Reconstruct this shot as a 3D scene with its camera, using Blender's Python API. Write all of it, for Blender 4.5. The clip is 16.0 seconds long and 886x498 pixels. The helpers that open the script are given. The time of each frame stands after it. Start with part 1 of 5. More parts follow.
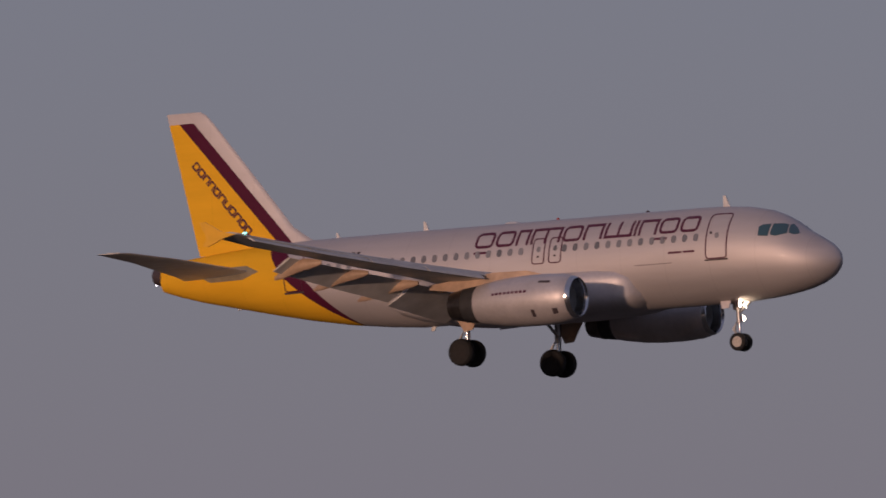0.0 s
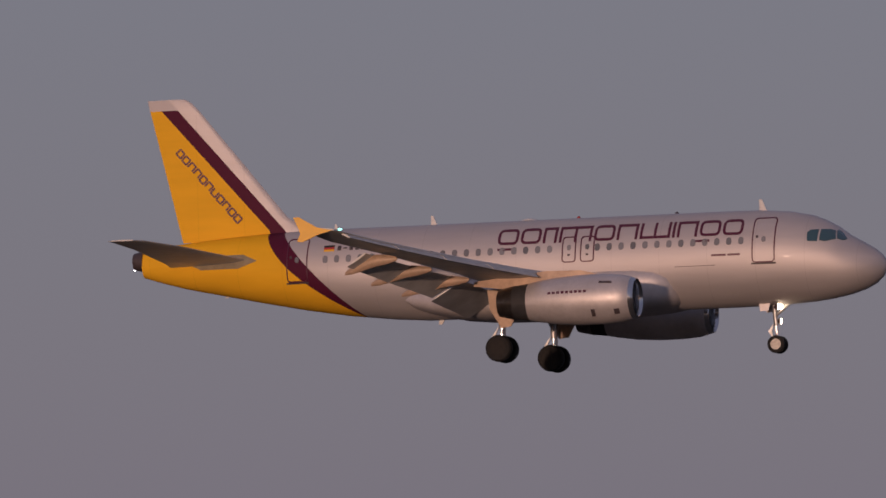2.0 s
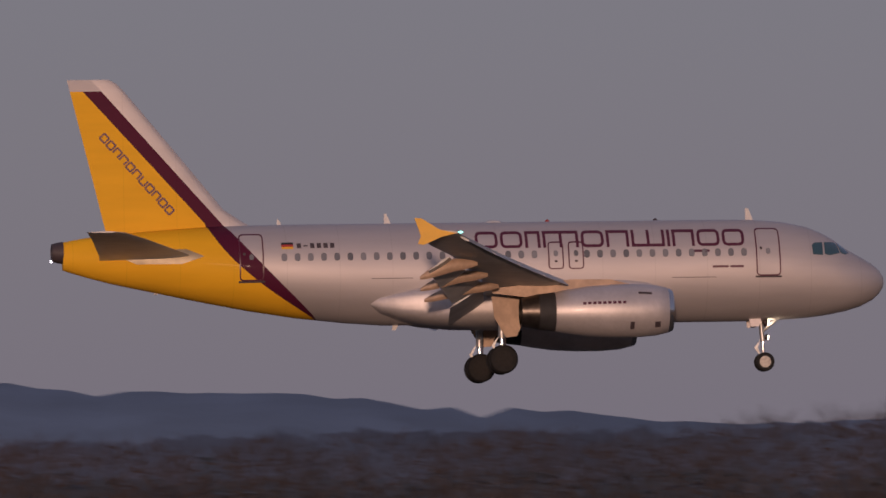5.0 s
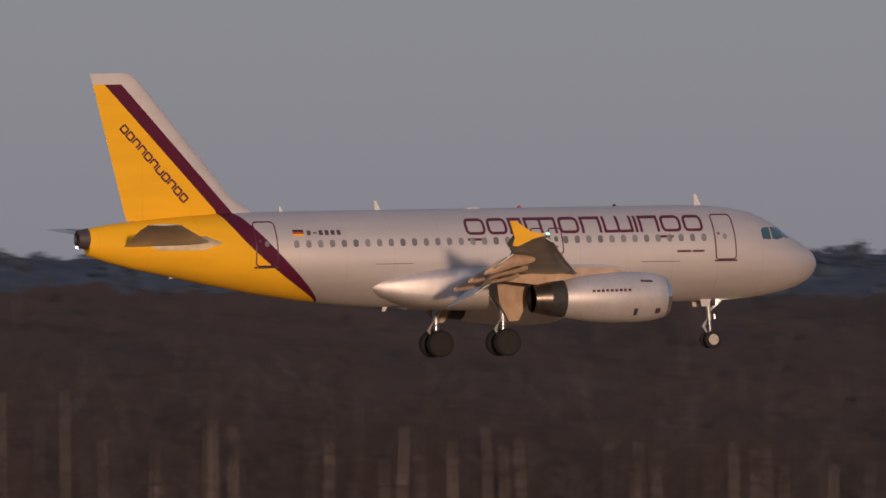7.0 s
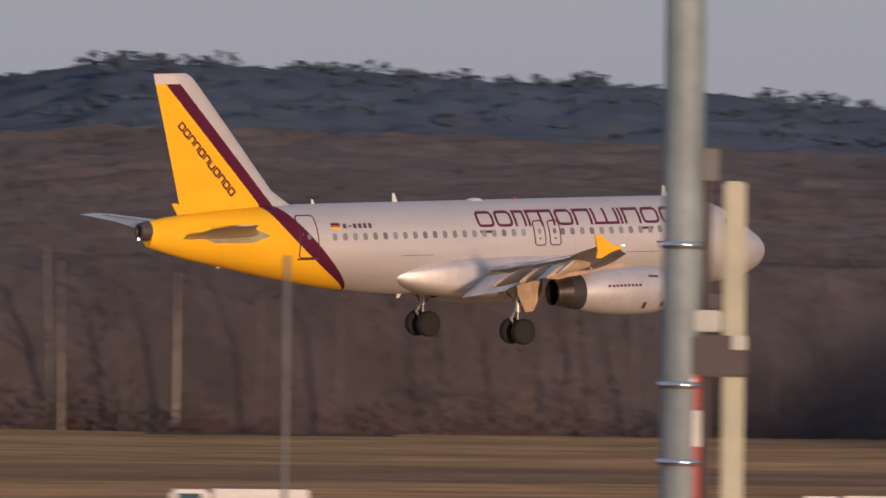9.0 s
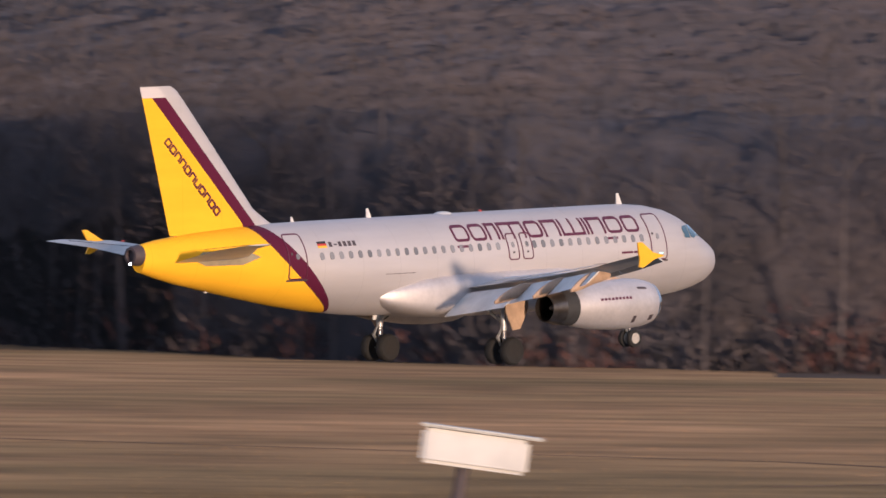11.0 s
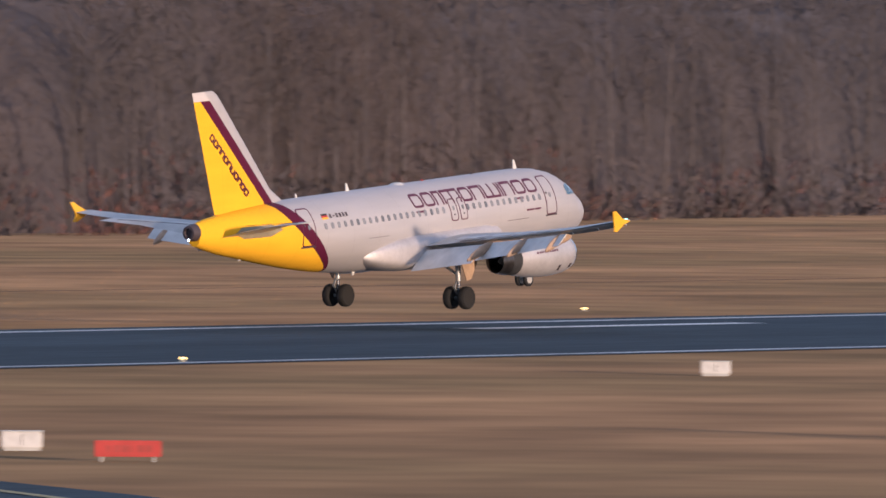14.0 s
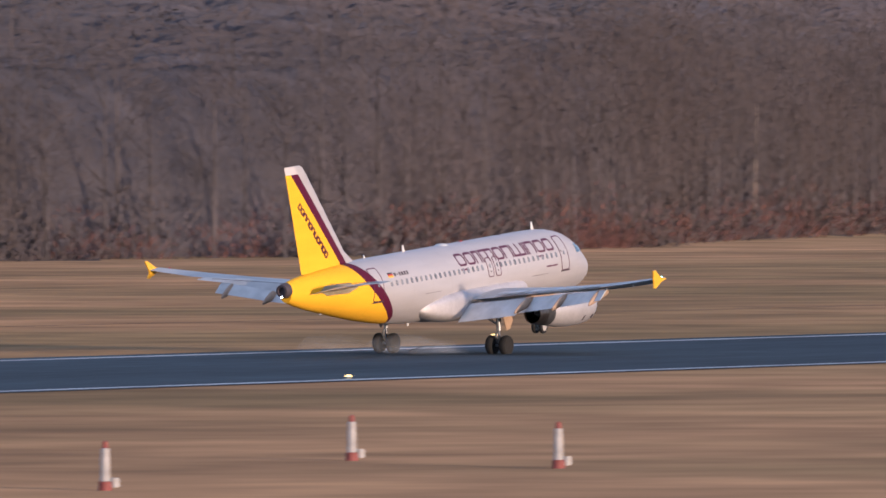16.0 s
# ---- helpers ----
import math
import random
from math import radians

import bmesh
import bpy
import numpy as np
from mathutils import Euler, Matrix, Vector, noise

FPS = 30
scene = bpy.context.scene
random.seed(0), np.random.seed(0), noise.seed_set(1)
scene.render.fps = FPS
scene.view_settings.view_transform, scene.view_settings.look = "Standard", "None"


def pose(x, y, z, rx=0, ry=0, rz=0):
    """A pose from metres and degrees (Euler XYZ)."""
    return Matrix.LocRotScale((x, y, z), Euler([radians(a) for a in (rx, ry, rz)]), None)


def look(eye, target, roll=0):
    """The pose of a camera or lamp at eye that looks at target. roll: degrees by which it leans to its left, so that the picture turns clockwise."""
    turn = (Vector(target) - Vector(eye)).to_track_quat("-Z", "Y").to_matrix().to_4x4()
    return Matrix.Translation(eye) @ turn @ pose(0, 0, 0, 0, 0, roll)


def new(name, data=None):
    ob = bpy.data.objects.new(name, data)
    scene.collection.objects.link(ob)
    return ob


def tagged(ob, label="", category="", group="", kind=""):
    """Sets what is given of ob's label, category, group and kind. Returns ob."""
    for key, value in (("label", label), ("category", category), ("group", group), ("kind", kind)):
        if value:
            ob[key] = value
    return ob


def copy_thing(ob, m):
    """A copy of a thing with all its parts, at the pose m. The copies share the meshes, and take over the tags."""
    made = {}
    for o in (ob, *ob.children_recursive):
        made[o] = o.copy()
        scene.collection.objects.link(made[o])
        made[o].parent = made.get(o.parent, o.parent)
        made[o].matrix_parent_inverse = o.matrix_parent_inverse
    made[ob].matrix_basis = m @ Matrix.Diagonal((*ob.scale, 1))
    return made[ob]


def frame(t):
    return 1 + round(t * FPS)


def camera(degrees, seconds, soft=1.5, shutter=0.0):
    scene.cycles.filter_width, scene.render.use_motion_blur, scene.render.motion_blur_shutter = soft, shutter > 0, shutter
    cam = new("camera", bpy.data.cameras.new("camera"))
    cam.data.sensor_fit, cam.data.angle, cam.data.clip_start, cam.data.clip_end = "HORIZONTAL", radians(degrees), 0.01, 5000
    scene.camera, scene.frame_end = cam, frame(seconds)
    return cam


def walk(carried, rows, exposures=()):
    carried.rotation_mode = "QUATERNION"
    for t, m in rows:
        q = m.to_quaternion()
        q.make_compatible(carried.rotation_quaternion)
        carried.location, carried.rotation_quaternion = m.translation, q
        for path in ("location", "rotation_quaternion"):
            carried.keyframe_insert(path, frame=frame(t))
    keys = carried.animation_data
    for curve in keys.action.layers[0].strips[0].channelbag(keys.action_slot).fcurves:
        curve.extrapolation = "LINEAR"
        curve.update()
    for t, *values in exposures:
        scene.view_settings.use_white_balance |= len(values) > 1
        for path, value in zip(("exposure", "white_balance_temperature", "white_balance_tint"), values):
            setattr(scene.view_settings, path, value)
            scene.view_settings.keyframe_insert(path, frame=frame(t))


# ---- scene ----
cam = camera(3.5359, 16.0, soft=1.6, shutter=0.25)


def glide(rows, step=0.1):
    """Rows of (seconds, values...) refined to even steps along a smooth curve."""
    ts = [r[0] for r in rows]
    fine = []
    n = int(round((ts[-1] - ts[0]) / step))
    for k in range(n + 1):
        t = ts[0] + k * step
        i = max(0, min(len(ts) - 2, sum(1 for a in ts if a <= t + 1e-9) - 1))
        h = ts[i + 1] - ts[i]
        u = (t - ts[i]) / h
        values = []
        for c in range(1, len(rows[0])):
            v = [r[c] for r in rows]

            def slope(j):
                a, b = max(0, j - 1), min(len(ts) - 1, j + 1)
                return (v[b] - v[a]) / (ts[b] - ts[a])
            values.append((2 * u**3 - 3 * u**2 + 1) * v[i] + (u**3 - 2 * u**2 + u) * h * slope(i)
                          + (3 * u**2 - 2 * u**3) * v[i + 1] + (u**3 - u**2) * h * slope(i + 1))
        fine.append((t, *values))
    return fine


EYE = 14.0
# seconds, bearing from the square view of the runway, tilt, lean
CAMERA_ROWS = [
    (0, -16.81, 3.1248, -0.35), (0.5, -14.39, 2.7597, -0.35), (1, -11.82, 2.7258, -0.34),
    (1.5, -9.14, 2.6144, -0.34), (2, -6.28, 2.501, -0.34), (2.5, -3.23, 2.4141, -0.33),
    (3, -0.02, 2.3044, -0.33), (3.5, 3.11, 2.1952, -0.33), (4, 6.24, 2.0889, -0.32),
    (4.5, 9.37, 1.9439, -0.32), (5, 12.48, 1.7535, -0.32), (5.5, 15.54, 1.5473, -0.32),
    (6, 18.53, 1.3392, -0.31), (6.5, 21.45, 1.1318, -0.31), (7, 24.29, 0.9275, -0.31),
    (7.5, 27.0417, 0.7284, -0.3), (8, 29.5985, 0.5521, -0.3), (8.5, 32.044, 0.3733, 0.1),
    (9, 34.1817, 0.2106, 0.65), (9.2, 35.1711, 0.1612, 0.65), (9.7, 37.7596, 0.0346, 0.67),
    (10.2, 40.1601, -0.0968, 0.69), (10.7, 42.3951, -0.2297, 0.72), (11.1, 44.0796, -0.3318, 0.73),
    (11.5, 45.6852, -0.4302, 0.75), (12, 47.7291, -0.5137, 0.73), (12.5, 49.7366, -0.5573, 0.72),
    (13, 51.3605, -0.588, 0.62), (13.5, 53.0186, -0.6906, 0.32), (14, 54.5071, -0.772, 0.36),
    (14.5, 55.8136, -0.7391, 0.16), (15, 56.9635, -0.6601, 0.12), (15.5, 58.2115, -0.5921, -0.12),
    (16, 59.365, -0.5457, -0.14)]

walk(cam, [(t, pose(0, 0, EYE, 90 + tilt, 0, -bearing) @ pose(0, 0, 0, 0, 0, lean))
           for t, bearing, tilt, lean in glide(CAMERA_ROWS)], [(0, -0.6, 5750, 26), (5, -0.6, 5750, 26), (7.5, 0.02, 5600, 10), (9, 0.42, 5600, 10), (11.5, 0.98, 5180, 10), (14, 0.98, 5150, 10), (16, 1.10, 5000, 10)])

# ---- world, sun ----
SUN_ELEVATION, SUN_EAST = 3.6, -14.0
world = bpy.data.worlds.new("dusk_sky")
scene.world = world
world.use_nodes = True
wn = world.node_tree.nodes
sky = wn.new("ShaderNodeTexSky")
sky.sky_type, sky.sun_disc = "NISHITA", False
sky.sun_elevation, sky.sun_rotation = radians(SUN_ELEVATION), radians(180 - SUN_EAST)
sky.air_density, sky.dust_density, sky.ozone_density = 1.0, 1.0, 2.0
wn["Background"].inputs["Strength"].default_value = 0.15
# a thin even lilac haze veils the evening sky
veil = wn.new("ShaderNodeMix")
veil.data_type = "RGBA"
veil.inputs["Factor"].default_value = 0.68
veil.inputs["B"].default_value = (1.98, 1.93, 2.25, 1)
world.node_tree.links.new(sky.outputs[0], veil.inputs["A"])
world.node_tree.links.new(veil.outputs["Result"], wn["Background"].inputs["Color"])
sun = new("sun", bpy.data.lights.new("sun", "SUN"))
sun.data.energy, sun.data.angle, sun.data.color = 2.6, radians(2), (1.0, 0.63, 0.37)
sun.matrix_world = look((0, 0, 0), (-math.sin(radians(SUN_EAST)), math.cos(radians(SUN_EAST)), -math.tan(radians(SUN_ELEVATION))))

# ---- materials ----
def material(name, color, rough=0.6, metal=0.0, grain=0.0, grain_scale=20.0, stain=0.0, stain_scale=1.0, bump=0.0,
             coat=0.0, glow=0.0, per_object=0.0, per_island=0.0, stretch=(1, 1, 1), second=None, soften=0.0, scatter=(-0.15, -0.85, 0.5), cover=1.0, fine=4.0):
    """A procedural surface: base colour, fine grain and broad stains at real-world size, relief."""
    mat = bpy.data.materials.new(name)
    mat.use_nodes = True
    nt = mat.node_tree
    b = nt.nodes["Principled BSDF"]
    b.inputs["Roughness"].default_value, b.inputs["Metallic"].default_value = rough, metal
    b.inputs["Coat Weight"].default_value = coat
    b.inputs["Coat Roughness"].default_value = 0.05
    base = nt.nodes.new("ShaderNodeRGB")
    base.outputs[0].default_value = (*color, 1)
    out = base.outputs[0]
    tc = nt.nodes.new("ShaderNodeTexCoord")
    mp = nt.nodes.new("ShaderNodeMapping")
    mp.inputs["Scale"].default_value = stretch
    nt.links.new(tc.outputs["Object"], mp.inputs["Vector"])

    def blotch(scale, amount, colour_in, detail=fine, tint=None):
        nz = nt.nodes.new("ShaderNodeTexNoise")
        nz.inputs["Scale"].default_value, nz.inputs["Detail"].default_value = scale, detail
        nt.links.new(mp.outputs[0], nz.inputs["Vector"])
        if tint:
            ramp = nt.nodes.new("ShaderNodeValToRGB")
            ramp.color_ramp.elements[0].position, ramp.color_ramp.elements[1].position = 0.40, 0.62
            nt.links.new(nz.outputs["Fac"], ramp.inputs["Fac"])
            mix = nt.nodes.new("ShaderNodeMix")
            mix.data_type = "RGBA"
            nt.links.new(ramp.outputs["Color"], mix.inputs["Factor"])
            nt.links.new(colour_in, mix.inputs["A"])
            mix.inputs["B"].default_value = (*tint, 1)
            return mix.outputs["Result"], nz.outputs["Fac"]
        rng = nt.nodes.new("ShaderNodeMapRange")
        rng.inputs["From Min"].default_value, rng.inputs["From Max"].default_value = 0.3, 0.7
        rng.inputs["To Min"].default_value, rng.inputs["To Max"].default_value = 1 - amount, 1 + amount
        nt.links.new(nz.outputs["Fac"], rng.inputs["Value"])
        mul = nt.nodes.new("ShaderNodeVectorMath")
        mul.operation = "SCALE"
        nt.links.new(colour_in, mul.inputs[0])
        nt.links.new(rng.outputs[0], mul.inputs["Scale"])
        return mul.outputs[0], nz.outputs["Fac"]

    height = None
    if second:
        out, height = blotch(stain_scale * 0.6, 0, out, fine + 1.0, second)
    if stain:
        out, height = blotch(stain_scale, stain, out)
    if grain:
        out, height = blotch(grain_scale, grain, out)
    for amount, socket in ((per_object, "o"), (per_island, "i")):
        if amount:
            src = nt.nodes.new("ShaderNodeObjectInfo").outputs["Random"] if socket == "o" else nt.nodes.new("ShaderNodeNewGeometry").outputs["Random Per Island"]
            rng = nt.nodes.new("ShaderNodeMapRange")
            rng.inputs["To Min"].default_value, rng.inputs["To Max"].default_value = 1 - amount, 1 + amount
            nt.links.new(src, rng.inputs["Value"])
            mul = nt.nodes.new("ShaderNodeVectorMath")
            mul.operation = "SCALE"
            nt.links.new(out, mul.inputs[0])
            nt.links.new(rng.outputs[0], mul.inputs["Scale"])
            out = mul.outputs[0]
    nt.links.new(out, b.inputs["Base Color"])
    if bump and height:
        bp = nt.nodes.new("ShaderNodeBump")
        bp.inputs["Strength"].default_value, bp.inputs["Distance"].default_value = bump, 0.05
        nt.links.new(height, bp.inputs["Height"])
        nt.links.new(bp.outputs[0], b.inputs["Normal"])
    if soften:
        # normals bend to one fixed direction, so massed blades and twigs shade as one soft mass, not as separate flat
        # plates
        geo = nt.nodes.new("ShaderNodeNewGeometry")
        mix = nt.nodes.new("ShaderNodeMix")
        mix.data_type = "VECTOR"
        mix.inputs["Factor"].default_value = soften
        nt.links.new(geo.outputs["Normal"], mix.inputs["A"])
        mix.inputs["B"].default_value = scatter
        nrm = nt.nodes.new("ShaderNodeVectorMath")
        nrm.operation = "NORMALIZE"
        nt.links.new(mix.outputs["Result"], nrm.inputs[0])
        nt.links.new(nrm.outputs[0], b.inputs["Normal"])
    b.inputs["Alpha"].default_value = cover
    if glow:
        nt.links.new(base.outputs[0], b.inputs["Emission Color"])
        b.inputs["Emission Strength"].default_value = glow
    return mat


def livery(name):
    """Silver body paint with the yellow tail and a burgundy sweep between them, by place on the airframe."""
    mat = bpy.data.materials.new(name)
    mat.use_nodes = True
    nt = mat.node_tree
    b = nt.nodes["Principled BSDF"]
    tc = nt.nodes.new("ShaderNodeTexCoord")
    sep = nt.nodes.new("ShaderNodeSeparateXYZ")
    nt.links.new(tc.outputs["Object"], sep.inputs[0])

    def op(kind, a, c):
        n = nt.nodes.new("ShaderNodeMath")
        n.operation = kind
        for k, v in enumerate((a, c)):
            if isinstance(v, (int, float)):
                n.inputs[k].default_value = v
            else:
                nt.links.new(v, n.inputs[k])
        return n.outputs[0]
    back = op("SUBTRACT", 16.1, sep.outputs["X"])
    z = sep.outputs["Z"]
    low, high = op("MINIMUM", z, 1.95), op("MAXIMUM", op("SUBTRACT", z, 1.95), 0.0)

    def border(a, bb, c, rise):
        q = op("ADD", a, op("ADD", op("MULTIPLY", low, bb), op("MULTIPLY", op("MULTIPLY", low, low), c)))
        return op("ADD", q, op("MULTIPLY", high, rise))
    yellow = op("GREATER_THAN", back, border(26.22, 1.10, -0.19, 0.898))
    purple = op("GREATER_THAN", back, border(25.3, 0.95, -0.05, 0.885))
    body = op("LESS_THAN", z, 7.33)

    def mix(fac, a, c):
        n = nt.nodes.new("ShaderNodeMix")
        n.data_type = "RGBA"
        nt.links.new(fac, n.inputs["Factor"])
        for k, v in (("A", a), ("B", c)):
            if isinstance(v, tuple):
                n.inputs[k].default_value = (*v, 1)
            else:
                nt.links.new(v, n.inputs[k])
        return n.outputs["Result"]
    out = mix(op("MULTIPLY", purple, body), SILVER, BURGUNDY)
    out = mix(op("MULTIPLY", yellow, body), out, YELLOW)
    nz = nt.nodes.new("ShaderNodeTexNoise")
    nz.inputs["Scale"].default_value, nz.inputs["Detail"].default_value = 0.9, 6
    mp = nt.nodes.new("ShaderNodeMapping")
    mp.inputs["Scale"].default_value = (0.35, 1.0, 2.2)
    nt.links.new(tc.outputs["Object"], mp.inputs[0])
    nt.links.new(mp.outputs[0], nz.inputs["Vector"])
    rng = nt.nodes.new("ShaderNodeMapRange")
    rng.inputs["To Min"].default_value, rng.inputs["To Max"].default_value = 0.86, 1.1
    nt.links.new(nz.outputs["Fac"], rng.inputs["Value"])
    # skin joints every 2.13 m along the body
    wave = op("LESS_THAN", op("ABSOLUTE", op("SUBTRACT", op("FRACT", op("DIVIDE", back, 2.13), 0.0), 0.5), 0.0), 0.005)
    shade = op("MULTIPLY", rng.outputs[0], op("SUBTRACT", 1.0, op("MULTIPLY", wave, 0.12)))
    mul = nt.nodes.new("ShaderNodeVectorMath")
    mul.operation = "SCALE"
    nt.links.new(out, mul.inputs[0])
    nt.links.new(shade, mul.inputs["Scale"])
    nt.links.new(mul.outputs[0], b.inputs["Base Color"])
    nt.links.new(op("MULTIPLY", op("SUBTRACT", 1.0, purple), 0.5), b.inputs["Metallic"])
    b.inputs["Roughness"].default_value = 0.58
    b.inputs["Specular IOR Level"].default_value = 0.1
    b.inputs["Coat Weight"].default_value = 0.016
    b.inputs["Coat Roughness"].default_value = 0.08
    return mat


SILVER, BURGUNDY, YELLOW = (0.56, 0.525, 0.515), (0.085, 0.011, 0.034), (0.84, 0.45, 0.006)
M_LIVERY = livery("painted_skin")
M_SILVER = material("silver_paint", SILVER, 0.48, 0.45, stain=0.1, stain_scale=0.8, grain=0.05, grain_scale=6, coat=0.1)
M_WING = material("wing_skin", (0.47, 0.465, 0.45), 0.48, 0.2, stain=0.15, stain_scale=0.7, grain=0.08, grain_scale=5, stretch=(0.4, 1, 1))
# warm low sunlight is painted into this colour of doors, fairings and pylons
M_FAIRING = material("sun_warmed_paint", (0.44, 0.31, 0.21), 0.5, 0.1, stain=0.2, stain_scale=1.5, grain=0.08, grain_scale=8)
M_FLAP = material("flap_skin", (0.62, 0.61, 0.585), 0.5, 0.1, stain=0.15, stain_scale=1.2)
M_YELLOW = material("yellow_paint", YELLOW, 0.35, stain=0.06, stain_scale=2, coat=0.3)
M_BURGUNDY = material("burgundy_paint", BURGUNDY, 0.4, stain=0.06, stain_scale=3)
M_LIP = material("polished_lip", (0.62, 0.62, 0.63), 0.16, 0.95, grain=0.05, grain_scale=8)
M_STEEL = material("gear_steel", (0.45, 0.45, 0.44), 0.4, 0.6, stain=0.3, stain_scale=6)
M_NOZZLE = material("dark_metal_nozzle", (0.15, 0.13, 0.115), 0.3, 0.9, stain=0.3, stain_scale=3)
M_DARK = material("dark_duct", (0.03, 0.03, 0.032), 0.7, stain=0.2, stain_scale=4)
M_SEAL = material("dark_seal", (0.06, 0.045, 0.05), 0.6, stain=0.1, stain_scale=5)
M_TYRE = material("tyre_rubber", (0.013, 0.0125, 0.0125), 0.85, stain=0.25, stain_scale=5, bump=0.2)
M_SMOKE = material("tyre_smoke", (0.62, 0.66, 0.72), 1.0, stain=0.2, stain_scale=0.8, cover=0.03)
M_HUB = material("wheel_hub", (0.014, 0.012, 0.011), 0.8, 0.0, stain=0.25, stain_scale=10)
M_PALE_HUB = material("pale_wheel_hub", (0.45, 0.42, 0.37), 0.5, 0.2, stain=0.2, stain_scale=8)
M_PANE = material("cabin_pane", (0.19, 0.19, 0.20), 0.2, coat=0.5, per_object=0.35)
M_SCREEN = material("windscreen_glass", (0.035, 0.085, 0.11), 0.06, coat=1.0)
M_WHITE = material("white_paint", (0.58, 0.57, 0.55), 0.5, stain=0.12, stain_scale=3)
M_LAMP = material("landing_lamp", (1.0, 0.78, 0.45), 0.3, glow=45.0)
M_TAIL_LAMP = material("tail_lamp", (1.0, 0.95, 0.85), 0.3, glow=5.0)
M_GREEN_LAMP = material("green_lamp", (0.35, 1.0, 0.75), 0.3, glow=2.5)
M_RED = material("signal_red", (0.33, 0.05, 0.04), 0.5, stain=0.15, stain_scale=3)
M_SIGN_RED = material("sign_red", (0.42, 0.045, 0.035), 0.45, stain=0.1, stain_scale=2)
M_POST = material("dull_post", (0.40, 0.38, 0.36), 0.7, stain=0.2, stain_scale=2)
M_FOOT = material("dull_red", (0.22, 0.06, 0.05), 0.7, stain=0.2, stain_scale=2)
M_BLACK = material("flag_black", (0.015, 0.015, 0.015), 0.5)
M_GOLD = material("flag_gold", (0.8, 0.45, 0.02), 0.5)
M_TURF = material("dry_turf", (0.385, 0.236, 0.122), 0.95, grain=0.28, grain_scale=0.09, stain=0.26, stain_scale=0.02, bump=0.15,
                  second=(0.255, 0.175, 0.085), soften=0.9, scatter=(-0.15, -0.85, 0.5), fine=1.9)
# unseen dark ground, added to cut bounce light on the airliner's underside
M_UNSEEN_DARK = material("unseen_dark_ground", (0.055, 0.046, 0.036), 0.95, grain=0.3, grain_scale=0.2, stain=0.3, stain_scale=0.02)
M_SOIL = material("bare_soil", (0.215, 0.140, 0.088), 0.95, grain=0.2, grain_scale=0.2, stain=0.25, stain_scale=0.03, soften=0.9, scatter=(-0.15, -0.85, 0.5))
M_LITTER = material("leaf_litter", (0.06, 0.048, 0.044), 0.95, stain=0.3, stain_scale=0.02, grain=0.2, grain_scale=0.3, soften=0.7)
# blue of the reflected sky is painted into the base colour
M_ASPHALT = material("sky_tinted_asphalt", (0.043, 0.060, 0.073), 0.95, grain=0.2, grain_scale=0.8, stain=0.3, stain_scale=0.05, stretch=(0.25, 1.5, 1))
M_ASPHALT.node_tree.nodes["Principled BSDF"].inputs["Specular IOR Level"].default_value = 0.15
M_LINE = material("runway_marking", (0.74, 0.74, 0.72), 0.7, grain=0.12, grain_scale=1.2, stain=0.2, stain_scale=0.2)
M_WORN_LINE = material("worn_marking", (0.50, 0.50, 0.49), 0.8, grain=0.2, grain_scale=1.2, stain=0.3, stain_scale=0.1)
M_TAXI_LINE = material("taxi_marking", (0.36, 0.29, 0.12), 0.7, grain=0.2, grain_scale=1.0)
M_EDGE_LAMP = material("edge_lamp", (1.0, 0.60, 0.16), 0.3, glow=1.8)
M_BARK = material("tree_bark", (0.085, 0.072, 0.073), 0.9, stain=0.3, stain_scale=0.3, per_island=0.2, soften=0.8)
M_BIRCH = material("pale_bark", (0.25, 0.205, 0.17), 0.9, stain=0.35, stain_scale=0.4, per_island=0.3)
M_TWIG = material("bare_twigs", (0.076, 0.066, 0.071), 0.95, stain=0.25, stain_scale=0.03, per_island=0.03, soften=0.95, second=(0.081, 0.063, 0.060))
M_MASS = material("twig_mass", (0.071, 0.063, 0.069), 0.95, stain=0.25, stain_scale=0.03, grain=0.24, grain_scale=0.14, stretch=(1, 1, 0.7), soften=0.92,
                  scatter=(-0.1, -0.7, 0.7), second=(0.077, 0.060, 0.058))
# blue of distance haze is put into the conifer mass's base colour
M_RIDGE_MASS = material("hazed_conifer_mass", (0.046, 0.068, 0.108), 0.95, stain=0.2, stain_scale=0.02, grain=0.12, grain_scale=0.2, soften=0.85)
# darker copy of the twig colour: the wood's dimmer light is painted in
M_DIM_TWIG = material("dimmed_twigs", (0.040, 0.032, 0.032), 0.95, stain=0.25, stain_scale=0.03, grain=0.12, grain_scale=0.5, stretch=(1, 1, 0.6), soften=0.92, second=(0.050, 0.035, 0.032))
M_BRUSH = material("rusty_brush", (0.150, 0.066, 0.050), 0.95, stain=0.3, stain_scale=0.06, per_island=0.2, soften=0.8, scatter=(0.1, -0.6, 0.8), cover=0.5)
# same painted-in haze blue as the conifer mass
M_RIDGE = material("hazed_conifers", (0.046, 0.068, 0.108), 0.95, stain=0.2, stain_scale=0.02, soften=0.9)
# distance haze is painted into both hill colours as blue
M_HILL = material("hazed_far_hill", (0.115, 0.170, 0.265), 1.0, soften=0.5, stain=0.15, stain_scale=0.004, grain=0.12, grain_scale=0.03)
M_FOOTHILL = material("hazed_foothill_woods", (0.070, 0.095, 0.145), 1.0, soften=0.5, stain=0.2, stain_scale=0.006, grain=0.15, grain_scale=0.05)
M_GALV = material("galvanised_steel", (0.215, 0.255, 0.27), 0.62, 0.1, stain=0.2, stain_scale=2.5, grain=0.08, grain_scale=14)
